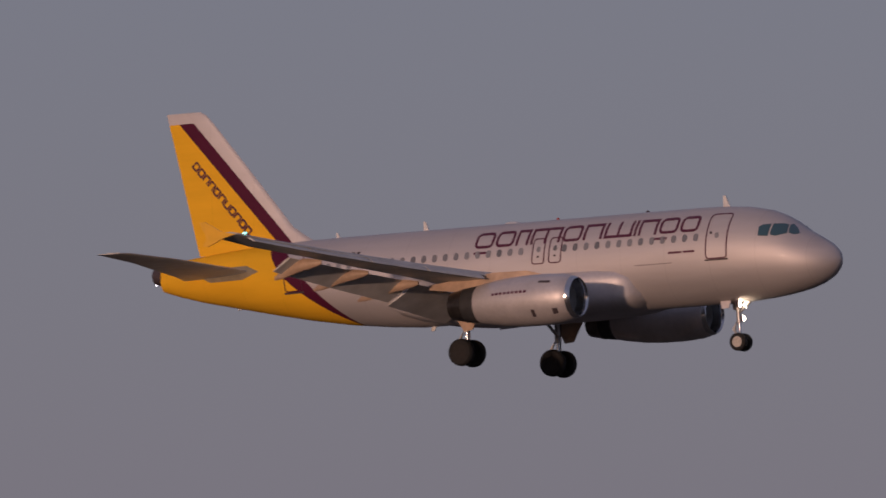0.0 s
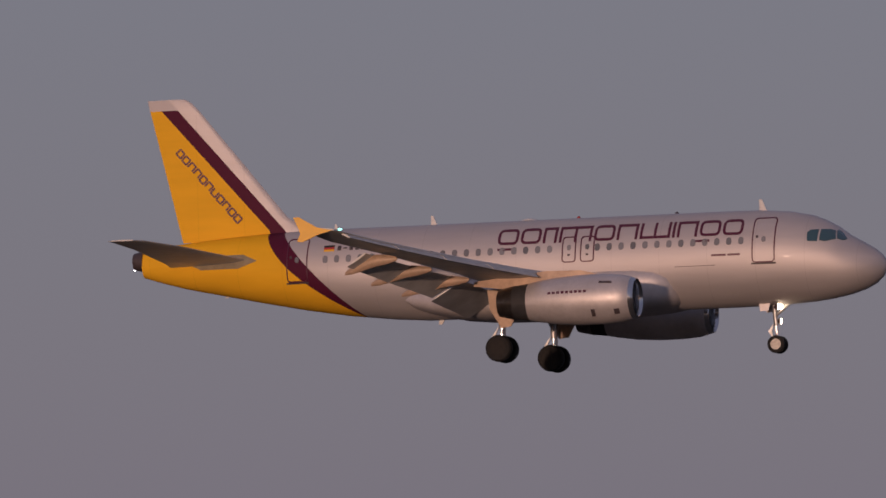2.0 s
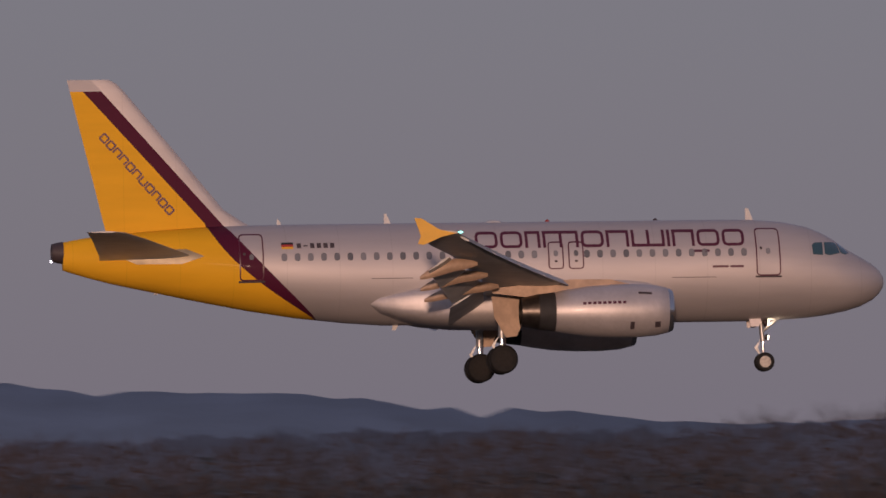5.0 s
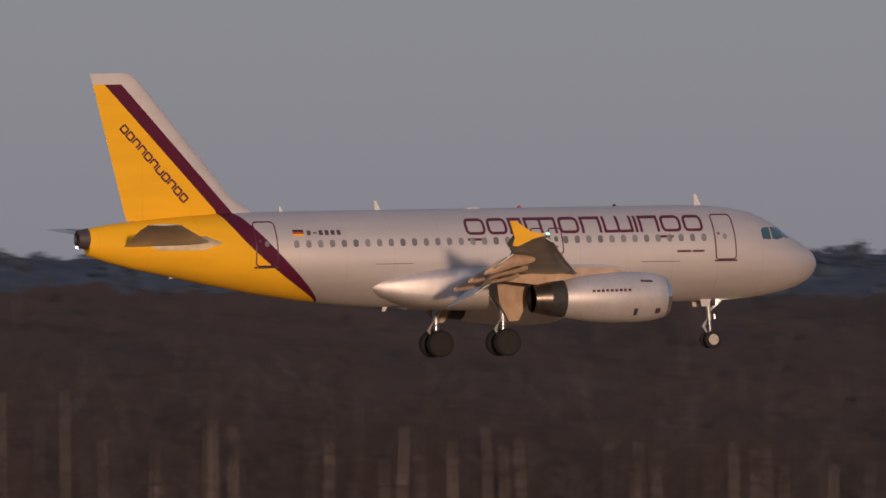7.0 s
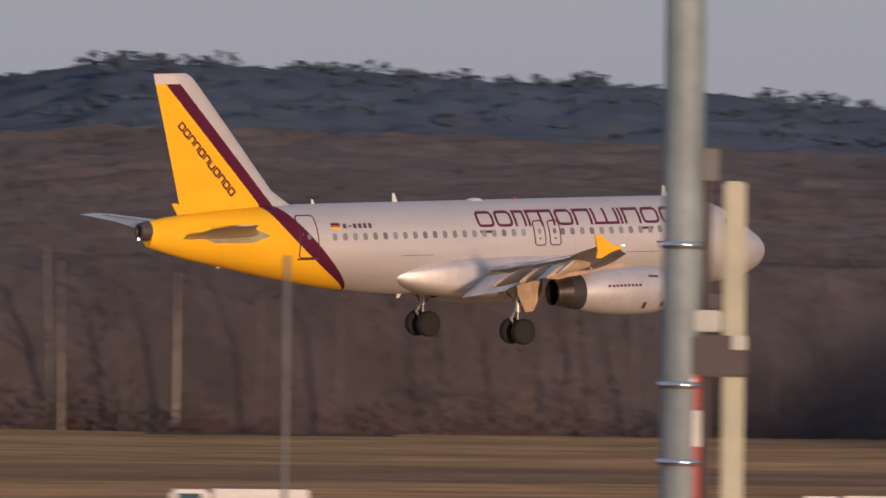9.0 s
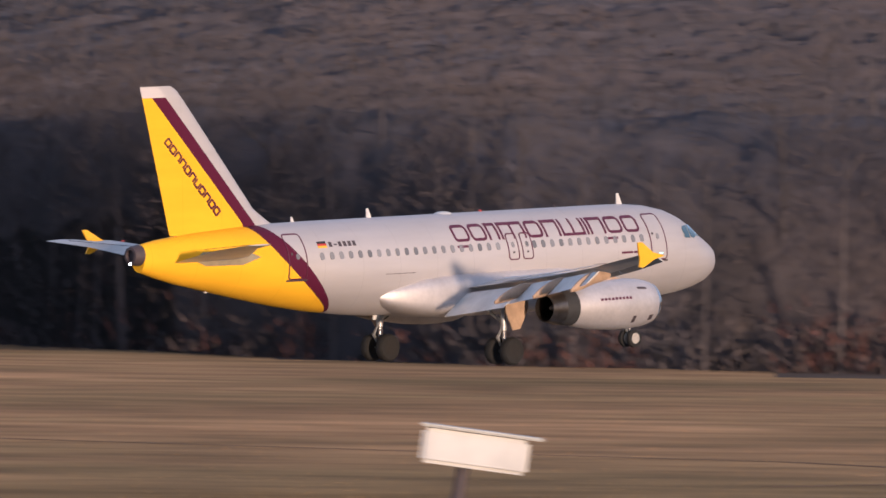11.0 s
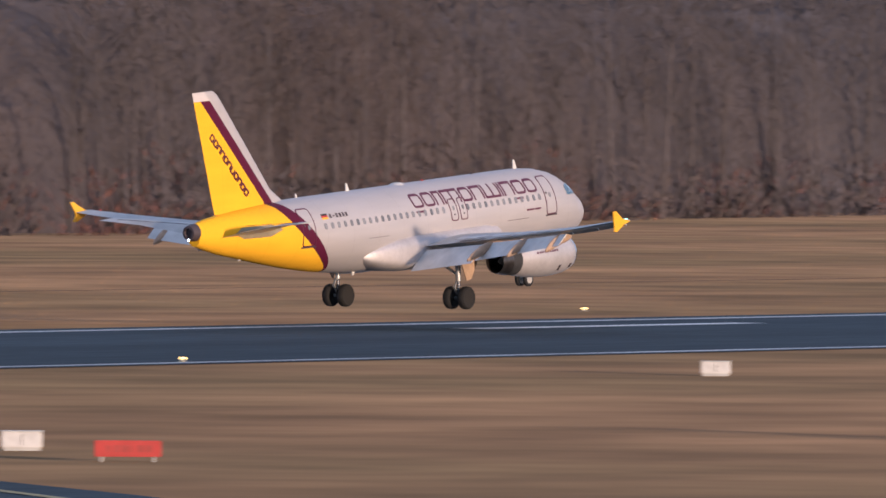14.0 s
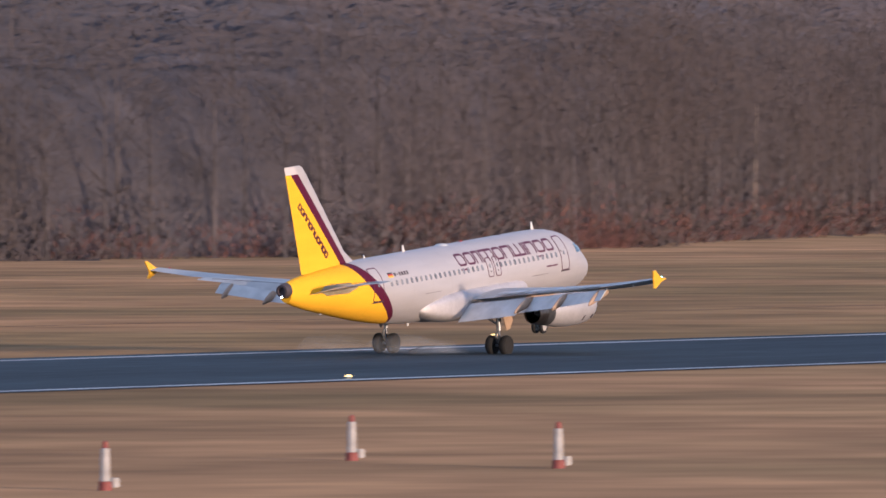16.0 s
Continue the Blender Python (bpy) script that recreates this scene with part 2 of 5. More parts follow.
M_MAST = material("dark_grey_mast", (0.13, 0.13, 0.13), 0.6, stain=0.2, stain_scale=2)
M_PLATE = material("root_plate_grey", (0.30, 0.25, 0.16), 0.4, 0.3, stain=0.15, stain_scale=3)
M_CREAM = material("cream_post", (0.42, 0.41, 0.31), 0.6, stain=0.15, stain_scale=3)
M_GREYBOX = material("grey_housing", (0.45, 0.45, 0.43), 0.55, stain=0.12, stain_scale=4)


# ---- mesh helpers ----
def part(name, bm, mat, parent=None, label="", smooth=True):
    me = bpy.data.meshes.new(name)
    bmesh.ops.recalc_face_normals(bm, faces=bm.faces)
    bm.to_mesh(me)
    bm.free()
    me.materials.append(mat)
    if smooth:
        me.polygons.foreach_set("use_smooth", [True] * len(me.polygons))
        me.set_sharp_from_angle(angle=radians(38))
    ob = new(name, me)
    ob.parent = parent
    return tagged(ob, label)


def shared(name, me, parent, m):
    ob = new(name, me)
    ob.parent = parent
    ob.matrix_basis = m
    return ob


def loft(rings, bm=None, caps=True, closed=True):
    """Skin through rings of points; each ring has the same count."""
    bm = bm or bmesh.new()
    vs = [[bm.verts.new(p) for p in r] for r in rings]
    n = len(rings[0])
    for a, b in zip(vs, vs[1:]):
        for i in range(n if closed else n - 1):
            j = (i + 1) % n
            bm.faces.new((a[i], a[j], b[j], b[i]))
    if caps and closed:
        bm.faces.new(vs[0][::-1])
        bm.faces.new(vs[-1])
    return bm


def ring(c, u, v, ru, rv, n=24):
    c, u, v = Vector(c), Vector(u), Vector(v)
    return [c + u * (ru * math.cos(2 * math.pi * i / n)) + v * (rv * math.sin(2 * math.pi * i / n)) for i in range(n)]


def tube(a, b, r0, r1=None, n=12, bm=None):
    a, b = Vector(a), Vector(b)
    d = (b - a).normalized()
    u = d.orthogonal().normalized()
    v = d.cross(u)
    r1 = r0 if r1 is None else r1
    return loft([ring(a, u, v, r0, r0, n), ring(b, u, v, r1, r1, n)], bm)


def turned(profile, axis_point, axis, n=24, bm=None, caps=True):
    """A body of revolution: profile of (along, radius) about an axis."""
    d = Vector(axis).normalized()
    u = d.orthogonal().normalized()
    v = d.cross(u)
    return loft([ring(Vector(axis_point) + d * a, u, v, r, r, n) for a, r in profile], bm, caps)


def box(lo, hi, bevel=0.0, bm=None):
    own = bmesh.new()
    bmesh.ops.create_cube(own, size=1.0)
    for v in own.verts:
        v.co = Vector(((lo[k] + hi[k]) / 2 + v.co[k] * (hi[k] - lo[k]) for k in range(3)))
    if bevel:
        bmesh.ops.bevel(own, geom=own.edges[:], offset=bevel, segments=2, affect="EDGES")
    if bm is None:
        return own
    me = bpy.data.meshes.new("tmp")
    own.to_mesh(me)
    own.free()
    bm.from_mesh(me)
    bpy.data.meshes.remove(me)
    return bm


def slab(outline, normal, thick, bm=None):
    """A plate: an outline of 3D points given a thickness along a normal."""
    bm = bm or bmesh.new()
    nrm = Vector(normal).normalized() * (thick / 2)
    a = [bm.verts.new(Vector(p) + nrm) for p in outline]
    b = [bm.verts.new(Vector(p) - nrm) for p in outline]
    bm.faces.new(a)
    bm.faces.new(b[::-1])
    for i in range(len(a)):
        j = (i + 1) % len(a)
        bm.faces.new((a[j], a[i], b[i], b[j]))
    return bm


# ---- the ground ----
# bearing in degrees and the distance at which the wood begins
WOOD_EDGE = [(-40, 880), (0, 800), (14, 820), (20, 1000), (26, 1380), (31, 1525), (33, 1498), (36.5, 1510), (38, 1395), (39.5, 1282), (41.2, 1172), (42.6, 1078), (43.9, 1034),
             (46, 1005), (47.6, 985), (49.4, 1060), (50.6, 1080), (52, 1098), (53, 1110), (54.6, 1215), (56, 1285), (57.6, 1370), (58.8, 1400), (60, 1490), (61.2, 1680), (75, 1680), (110, 1450)]


def wood_edge(bearing):
    return float(np.interp(bearing, [a for a, _ in WOOD_EDGE], [b for _, b in WOOD_EDGE]))


RIDGE = [(-40, 7), (0, 7.5), (15, 8.5), (22, 10.6), (25, 11.0), (27.1, 11.1), (28.3, 12.3), (28.9, 12.7), (29.6, 11.5), (30.4, 11.0), (31.5, 10.7), (32.4, 11.0), (32.9, 12.3), (33.5, 11.8),
         (34.1, 11.3), (34.9, 10.8), (35.8, 9.6), (37, 9.4), (45, 11), (65, 12), (110, 11)]


def terrain(x, y):
    """Flat airfield; behind the wood's edge the land climbs to a low ridge."""
    d, bearing = math.hypot(x, y), math.degrees(math.atan2(x, y))
    if bearing < -40 or bearing > 110:
        return 0.0
    e = wood_edge(bearing)
    if d <= e:
        return 0.0
    top = float(np.interp(bearing, [a for a, _ in RIDGE], [b for _, b in RIDGE])) / 1000
    fade = min(1.0, (bearing + 40) / 15, (110 - bearing) / 15)
    u = min(1.0, (d - e) / 900)
    return fade * (u * u * (3 - 2 * u)) * (top * (e + 900) + 14) * min(1.0, max(0.0, (3600 - d) / 900))


def build_ground():
    radii = [0, 60, 150, 260, 340, 420, 520, 640, 780] + [880 + 60 * k for k in range(32)] + [2900, 3200, 3600, 4000, 4900]
    bearings = [-180 + 3 * k for k in range(47)] + [-40 + 1.0 * k for k in range(1, 150)] + [110 + 3.5 * k for k in range(20)]
    bm = bmesh.new()
    grid = []
    for d in radii:
        row = []
        for b in bearings:
            x, y = d * math.sin(radians(b)), d * math.cos(radians(b))
            row.append(bm.verts.new((x, y, terrain(x, y) if d else 0)) if d or not row else row[0])
        grid.append(row)
    n = len(bearings)
    for i in range(len(radii) - 1):
        for j in range(n):
            k = (j + 1) % n
            if i == 0:
                bm.faces.new((grid[0][0], grid[1][k], grid[1][j]))
            else:
                bm.faces.new((grid[i][j], grid[i][k], grid[i + 1][k], grid[i + 1][j]))
    ob = part("ground", bm, M_TURF)
    ob.data.materials.append(M_LITTER)
    ob.data.materials.append(M_UNSEEN_DARK)
    for f in ob.data.polygons:
        c = f.center
        bearing = math.degrees(math.atan2(c.x, c.y))
        if -40 < bearing < 110 and math.hypot(c.x, c.y) > wood_edge(bearing) + 10:
            f.material_index = 1
        # ground out of view is darkened so less light bounces up
        elif bearing < 22 or bearing > 75:
            f.material_index = 2
    tagged(ob, "dry brown winter turf of the airfield", "grass", kind="structure")


build_ground()


def flat(name, outlines, z, mat, label, category, parent=None):
    bm = bmesh.new()
    for o in outlines:
        bm.faces.new([bm.verts.new((x, y, z)) for x, y in o])
    bmesh.ops.triangulate(bm, faces=bm.faces[:])
    ob = part(name, bm, mat, parent, smooth=False)
    if parent is None:
        tagged(ob, label, category, kind="structure")
    else:
        tagged(ob, label)
    return ob


def rect(x0, y0, x1, y1):
    return [(x0, y0), (x1, y0), (x1, y1), (x0, y1)]


def ribbon(points, width):
    """The outlines of a painted line along points."""
    out = []
    for (ax, ay), (bx, by) in zip(points, points[1:]):
        dx, dy = bx - ax, by - ay
        n = math.hypot(dx, dy)
        ox, oy = -dy / n * width / 2, dx / n * width / 2
        out.append([(ax + ox, ay + oy), (bx + ox, by + oy), (bx - ox, by - oy), (ax - ox, ay - oy)])
    return out


RUNWAY = flat("runway", [rect(-900 + 200 * k, 384.4, -700 + 200 * k, 438.6) for k in range(17)], 0.03, M_ASPHALT, "dark asphalt runway with white markings, sky's blue in its colour", "runway")
TAXIWAY = flat("taxiway", [[(478, 384.4), (451.7, 375.5), (442, 367), (418, 338), (409, 329.5), (390.6, 305), (375, 286.5), (363.7, 270.8), (280, 165), (190, 165), (349, 346), (330, 384.4)]],
               0.026, M_ASPHALT, "dark asphalt taxiway joining the runway", "taxiway")
for name, o in (("edge_line", [rect(-600, 385.5, 360, 386.9)]), ("edge_line", [rect(446, 385.5, 2400, 386.9)]), ("edge_line", [rect(-600, 433.2, 457, 435)]), ("edge_line", [rect(514, 433.2, 2400, 435)]),
                ("aiming_block", [rect(462.5, 392.5, 512, 408.5)]), ("aiming_block", [rect(458, 431, 513, 437)]),
                ("touchdown_stripe", [rect(616, 406.3, 639, 409.2)]), ("touchdown_stripe", [rect(598, 424, 624, 426)]),
                ("touchdown_stripe", [rect(770, 406.3, 793, 409.2)]), ("side_stripe", [rect(372, 424.2, 436, 425.3)])):
    flat(name, o, 0.05, M_WORN_LINE if name == "edge_line" else M_LINE, "", "", RUNWAY)
for o in (ribbon([(414.7, 401), (416.8, 393), (416.9, 384.4), (415, 374), (410, 360.5), (393.8, 335.7), (368, 300), (318, 231)], 0.55),
          ribbon([(461, 407), (445, 404.5), (435, 397), (426, 385), (418.3, 373.7), (410, 360.5)], 0.55),
          ribbon([(446.5, 381), (421.6, 350.8), (405, 330.4), (373, 288), (318, 219)], 0.55),
          ribbon([(431, 388.5), (418.3, 373.7)], 0.45)):
    flat("centre_line", o, 0.05, M_TAXI_LINE, "", "", TAXIWAY)
for x, y in ((448, 378.8), (433, 361), (415, 337.8), (396, 315)):
    flat("dash", [rect(x - 2.2, y - 0.5, x + 0.6, y + 0.5)], 0.05, M_LINE, "", "", TAXIWAY)


def edge_lamp(x, y, n=[]):
    """A low runway edge lamp: a stem with a glowing head."""
    root = new("edge_lamp")
    root.location = (x, y, 0.03)
    tagged(root, "low glowing amber runway edge lamp on a short stem", "runway light", "runway edge lamps")
    part("stem", turned([(0, 0.12), (0.04, 0.06), (0.12, 0.05)], (0, 0, 0), (0, 0, 1), 8), M_GREYBOX, root)
    part("head", turned([(0, 0.12), (0.03, 0.17), (0.07, 0.16), (0.1, 0.06)], (0, 0, 0.11), (0, 0, 1), 10), M_EDGE_LAMP, root, "glowing amber head")
    return root


def soil_strip(near, far, first, last):
    """A strip of bare soil along the far side of the field."""
    inner = [(b, near * (1 + 0.012 * noise.noise((b * 2, 1, 0)))) for b in np.arange(first, last, 0.25)]
    outer = [(b, far * (1 + 0.012 * noise.noise((b * 2, 9, 0)))) for b in np.arange(first, last, 0.25)]
    quads = []
    for (b0, a0), (b1, a1), (_, c0), (_, c1) in zip(inner, inner[1:], outer, outer[1:]):
        quads.append([(r * math.sin(radians(b)), r * math.cos(radians(b))) for b, r in ((b0, a0), (b1, a1), (b1, c1), (b0, c0))])
    flat("bare_soil", quads, 0.012, M_SOIL, "strip of bare dark soil in the dry field", "soil")


soil_strip(1115, 1215, 29, 38.5)
for line in ([(493, 566), (496, 512), (498, 497), (489, 469), (486, 452)], [(457, 457.4), (472, 460), (479, 456), (487, 454)], [(640, 510), (760, 508), (826, 502), (930, 500)]):
    flat("field_track", ribbon(line, 1.3), 0.014, M_SOIL, "narrow worn track across the dry grass", "track")


lamp = edge_lamp(463, 388)
for k in range(-3, 12):
    if k and k != -1:
        copy_thing(lamp, pose(463 + 60.8 * k, 388, 0.03))
    copy_thing(lamp, pose(463.3 + 61 * k, 451.3, 0.01))
copy_thing(lamp, pose(396, 302.6, 0.01))

# ---- woods ----
def blades(points, lengths, widths, dirs):
    """Slim triangles pairs: one twig or bough spray per point."""
    n = len(points)
    side = np.cross(dirs, np.random.normal(size=(n, 3)))
    side /= np.linalg.norm(side, axis=1)[:, None] + 1e-9
    a = points - side * widths[:, None]
    b = points + side * widths[:, None]
    c = points + dirs * lengths[:, None]
    verts = np.stack([a, b, c], 1).reshape(-1, 3)
    return verts


def stuff_mesh(name, verts, faces_per, mat, label, category):
    me = bpy.data.meshes.new(name)
    n = len(verts) // faces_per
    me.vertices.add(len(verts))
    me.vertices.foreach_set("co", verts.astype(np.float32).ravel())
    me.loops.add(len(verts))
    me.loops.foreach_set("vertex_index", np.arange(len(verts), dtype=np.int32))
    me.polygons.add(n)
    me.polygons.foreach_set("loop_start", np.arange(0, len(verts), faces_per, dtype=np.int32))
    me.polygons.foreach_set("loop_total", np.full(n, faces_per, dtype=np.int32))
    me.update(calc_edges=True)
    me.materials.append(mat)
    ob = new(name, me)
    return tagged(ob, label, category, kind="stuff")


def prism(x, y, z0, z1, r0, r1, lean, n=5):
    """The side quads of one tapered trunk."""
    out = []
    lx, ly = lean
    for i in range(n):
        a, b = 2 * math.pi * i / n, 2 * math.pi * (i + 1) / n
        out += [(x + r0 * math.cos(a), y + r0 * math.sin(a), z0), (x + r0 * math.cos(b), y + r0 * math.sin(b), z0),
                (x + lx + r1 * math.cos(b), y + ly + r1 * math.sin(b), z1), (x + lx + r1 * math.cos(a), y + ly + r1 * math.sin(a), z1)]
    return out


def treetops(bearing):
    """How steeply the tops of the dim-coloured wood stand over the eye's level."""
    return float(np.interp(bearing, [4.5, 9.5, 13.38, 14.2, 15.2, 17, 20], [0.0150, 0.0160, 0.0168, 0.0186, 0.0186, 0.0160, 0.0115]))


def build_woods():
    rng = np.random.default_rng(7)
    trunks, birches, twigs, dimmed, brush, cones = [], [], [], [], [], []
    for row, (back, gap, tall, sprays) in enumerate(((0, 8, 20, 1000), (9, 8, 22, 1000), (20, 8, 24, 800), (36, 9, 25, 500), (60, 9, 25, 400),
                                                    (100, 10, 25, 350), (160, 11, 25, 300), (240, 12, 25, 260), (340, 13, 25, 230))):
        b = -4.0
        while b < 66:
            e = wood_edge(b)
            d = e + back + rng.normal(0, 3 + 0.02 * back)
            run = (wood_edge(b + 0.2) - wood_edge(b - 0.2)) / radians(0.4)
            b += math.degrees(gap / math.hypot(d, run)) * rng.uniform(0.6, 1.4)
            pale = back < 20 and rng.random() < (0.40 if 22 < b < 34.5 else 0.012 if b > 54 else 0)
            if pale:
                d = e - 3 + rng.normal(0, 1.5)
            x, y = d * math.sin(radians(b)), d * math.cos(radians(b))
            z = terrain(x, y) - 0.2
            h = tall * rng.uniform(0.75, 1.12)
            if b < 20:
                h = min(33, 14 + d * (treetops(b) + rng.uniform(-0.0006, 0.0012)) - z)
            lean = rng.normal(0, 0.5, 2)
            (birches if pale else trunks).extend(prism(x, y, z, z + h * 0.9, rng.uniform(0.16, 0.34) * (1.05 if pale else 1.0), 0.05, lean))
            # limbs
            for _ in range(5 if back < 60 else 2):
                a, s = rng.uniform(0, 2 * math.pi), rng.uniform(0.35, 0.8)
                r = h * rng.uniform(0.12, 0.22)
                trunks.extend(prism(x + lean[0] * s, y + lean[1] * s, z + h * s, z + h * s + r, 0.1, 0.03, (r * math.cos(a), r * math.sin(a)), 3))
            n = sprays if b < 20 else sprays // 4 if pale else sprays * 4 // 5
            u = rng.random(n) ** 0.8
            wide = h * rng.uniform(0.18, 0.32)
            hh = (0.55 if pale else 0.16) + (0.45 if pale else 0.84) * u
            prof = np.sqrt(np.clip(np.sin(np.pi * np.clip((hh - 0.02) / 1.02, 0, 1)), 0.02, 1))
            ang, rad = rng.uniform(0, 2 * np.pi, n), np.sqrt(rng.random(n)) * wide * prof
            p = np.stack([x + lean[0] * hh + rad * np.cos(ang), y + lean[1] * hh + rad * np.sin(ang), z + h * hh], 1)
            dirs = np.stack([np.cos(ang) * 0.6, np.sin(ang) * 0.6, rng.uniform(0.2, 1.3, n)], 1) + rng.normal(0, 0.25, (n, 3))
            dirs /= np.linalg.norm(dirs, axis=1)[:, None]
            # crowns at lower bearings take the painted-in dimness
            (dimmed if b < 31.5 + 0.5 * math.sin(row * 2.0) else twigs).append(blades(p, rng.uniform(0.5, 1.4, n), rng.uniform(0.02, 0.05, n) * (1 + back / 120), dirs))
            if back < 25 and rng.random() < 0.9:
                n = 130
                ang, rad = rng.uniform(0, 2 * np.pi, n), rng.random(n) * 4
                hb = rng.uniform(1.5, 7)
                x, y = x * (e - 1) / d, y * (e - 1) / d
                p = np.stack([x + rad * np.cos(ang), y - 2 + rad * np.sin(ang), z + rng.random(n) ** 1.5 * hb], 1)
                dirs = np.stack([np.cos(ang) * 0.5, np.sin(ang) * 0.5, rng.uniform(0.3, 1.2, n)], 1)
                dirs /= np.linalg.norm(dirs, axis=1)[:, None]
                (brush if rng.random() < 0.4 else dimmed if b < 31.5 else twigs).append(blades(p, rng.uniform(0.5, 1.3, n), rng.uniform(0.06, 0.2, n), dirs))
    stuff_mesh("wood_trunks", np.array(trunks), 4, M_BARK, "dark bare trunks and limbs of the winter wood", "trees")
    stuff_mesh("birch_trunks", np.array(birches), 4, M_BIRCH, "pale birch trunks at the edge of the wood", "trees")
    stuff_mesh("wood_crowns", np.concatenate(twigs), 3, M_TWIG, "bare brown twiggy crowns of the winter wood", "trees")
    stuff_mesh("alder_crowns", np.concatenate(dimmed), 3, M_DIM_TWIG, "bare twiggy crowns of the wood, dimness in their colour", "trees")
    stuff_mesh("rusty_undergrowth", np.concatenate(brush), 3, M_BRUSH, "rust-brown undergrowth along the wood's edge", "undergrowth")
    # conifers along the ridge
    for back, gap in ((430, 6), (520, 6), (620, 6), (730, 6), (820, 6), (870, 3.5), (900, 3), (930, 3), (955, 3)):
        b = -4.0
        while b < 66:
            d = wood_edge(b) + back + rng.normal(0, 12)
            b += math.degrees(gap / d) * rng.uniform(0.5, 1.5)
            if b > 44 and back > 750 or 17 < b < 22:
                continue
            x, y = d * math.sin(radians(b)), d * math.cos(radians(b))
            z = terrain(x, y)
            h = rng.uniform(9.5, 12) + 0.8 * math.sin(b * 7.1) + (1.6 if rng.random() < 0.06 else 0)
            n = 170
            u = rng.random(n)
            ang = rng.uniform(0, 2 * np.pi, n)
            rad = (0.25 + 0.75 * np.sin(np.pi * np.clip(u * 0.9 + 0.1, 0, 1))) * h * 0.36 * np.sqrt(rng.random(n))
            p = np.stack([x + rad * np.cos(ang), y + rad * np.sin(ang), z + h * (1.0 * u - 0.05)], 1)
            dirs = np.stack([np.cos(ang), np.sin(ang), rng.uniform(-0.3, 0.7, n)], 1)
            dirs /= np.linalg.norm(dirs, axis=1)[:, None]
            cones.append(blades(p, rng.uniform(0.6, 1.4, n), rng.uniform(0.35, 0.8, n), dirs))
    stuff_mesh("ridge_conifers", np.concatenate(cones), 3, M_RIDGE, "conifer wood along the low ridge, blue-grey haze in its colour", "trees")


build_woods()


def closed_wood(name, profile, mat, label, spans, crown, step, swell):
    """The dense body of a wood: its front and roof swell into one rounded crown beside another over the land."""
    bm = bmesh.new()
    for b0, b1 in spans:
        rows = []
        n = int((b1 - b0) / step)
        for k in range(n + 1):
            b = b0 + (b1 - b0) * k / n
            e = wood_edge(b)
            sb, cb = math.sin(radians(b)), math.cos(radians(b))
            row = []
            for i, (back, h) in enumerate(profile):
                d = e + back
                z = terrain(d * sb, d * cb)
                low = max(0.0, min(1.0, (21 - b) / 4))
                top = low * h / 20 * (8 + d * treetops(b) - z) + (1 - low) * h
                near, cells = noise.voronoi((d * sb / crown, d * cb / crown, h / crown * 0.7))
                tall = math.sin(cells[0].x * 12.9898 + cells[0].y * 78.233) * 43758.5453 % 1.0
                dome = math.sqrt(max(0.0, 1 - (near[0] / 0.85) ** 2)) * (0.35 + 1.3 * tall)
                rough = noise.noise((d * sb * 0.45, d * cb * 0.45, h * 0.5)) + 0.8 * noise.noise((d * sb * 1.1, d * cb * 1.1, h * 1.1))
                swollen = swell * dome * min(1.0, h / 8)
                d -= swollen * (0.9 if back < 30 else 0.0) + 0.35 * rough
                row.append(bm.verts.new((d * sb, d * cb, z + top + swollen * 0.9 + (0.35 * rough if h else -0.3))))
            rows.append(row)
        for a, c in zip(rows, rows[1:]):
            for i in range(len(a) - 1):
                bm.faces.new((a[i], a[i + 1], c[i + 1], c[i]))
    tagged(part(name, bm, mat), label, "trees", kind="stuff")


WOOD_FRONT = [(5, 0), (5.2, 1.2), (5.5, 2.4), (6, 3.6), (6.5, 4.8), (7, 6), (7.6, 7.2), (8.2, 8.4), (9, 9.6), (10, 10.8), (11.2, 12), (12.8, 13.2), (15, 14.4), (18, 15.6), (22, 16.6), (27, 17.3), (33, 17.8)]
closed_wood("wood_interior", WOOD_FRONT + [(36 + 3 * k, 17) for k in range(130)] + [(440, 0)], M_MASS, "bare twiggy crowns of the winter wood, brown-grey and dense", ((31.2, 66),), 8.0, 0.04, 0.7)
closed_wood("alder_interior", WOOD_FRONT + [(40 + 10 * k, 18.5) for k in range(39)] + [(440, 0)], M_DIM_TWIG, "dense twig mass of the wood, dimness in its colour", ((-4, 31.8),), 6.5, 0.05, 1.1)
closed_wood("ridge_interior", [(400, 0)] + [(420 + 8 * k, 8.2) for k in range(68)] + [(975, 0)], M_RIDGE_MASS, "dense conifer wood on the ridge, blue-grey haze in its colour", ((-4, 17), (22, 44)), 6.0, 0.06, 1.5)


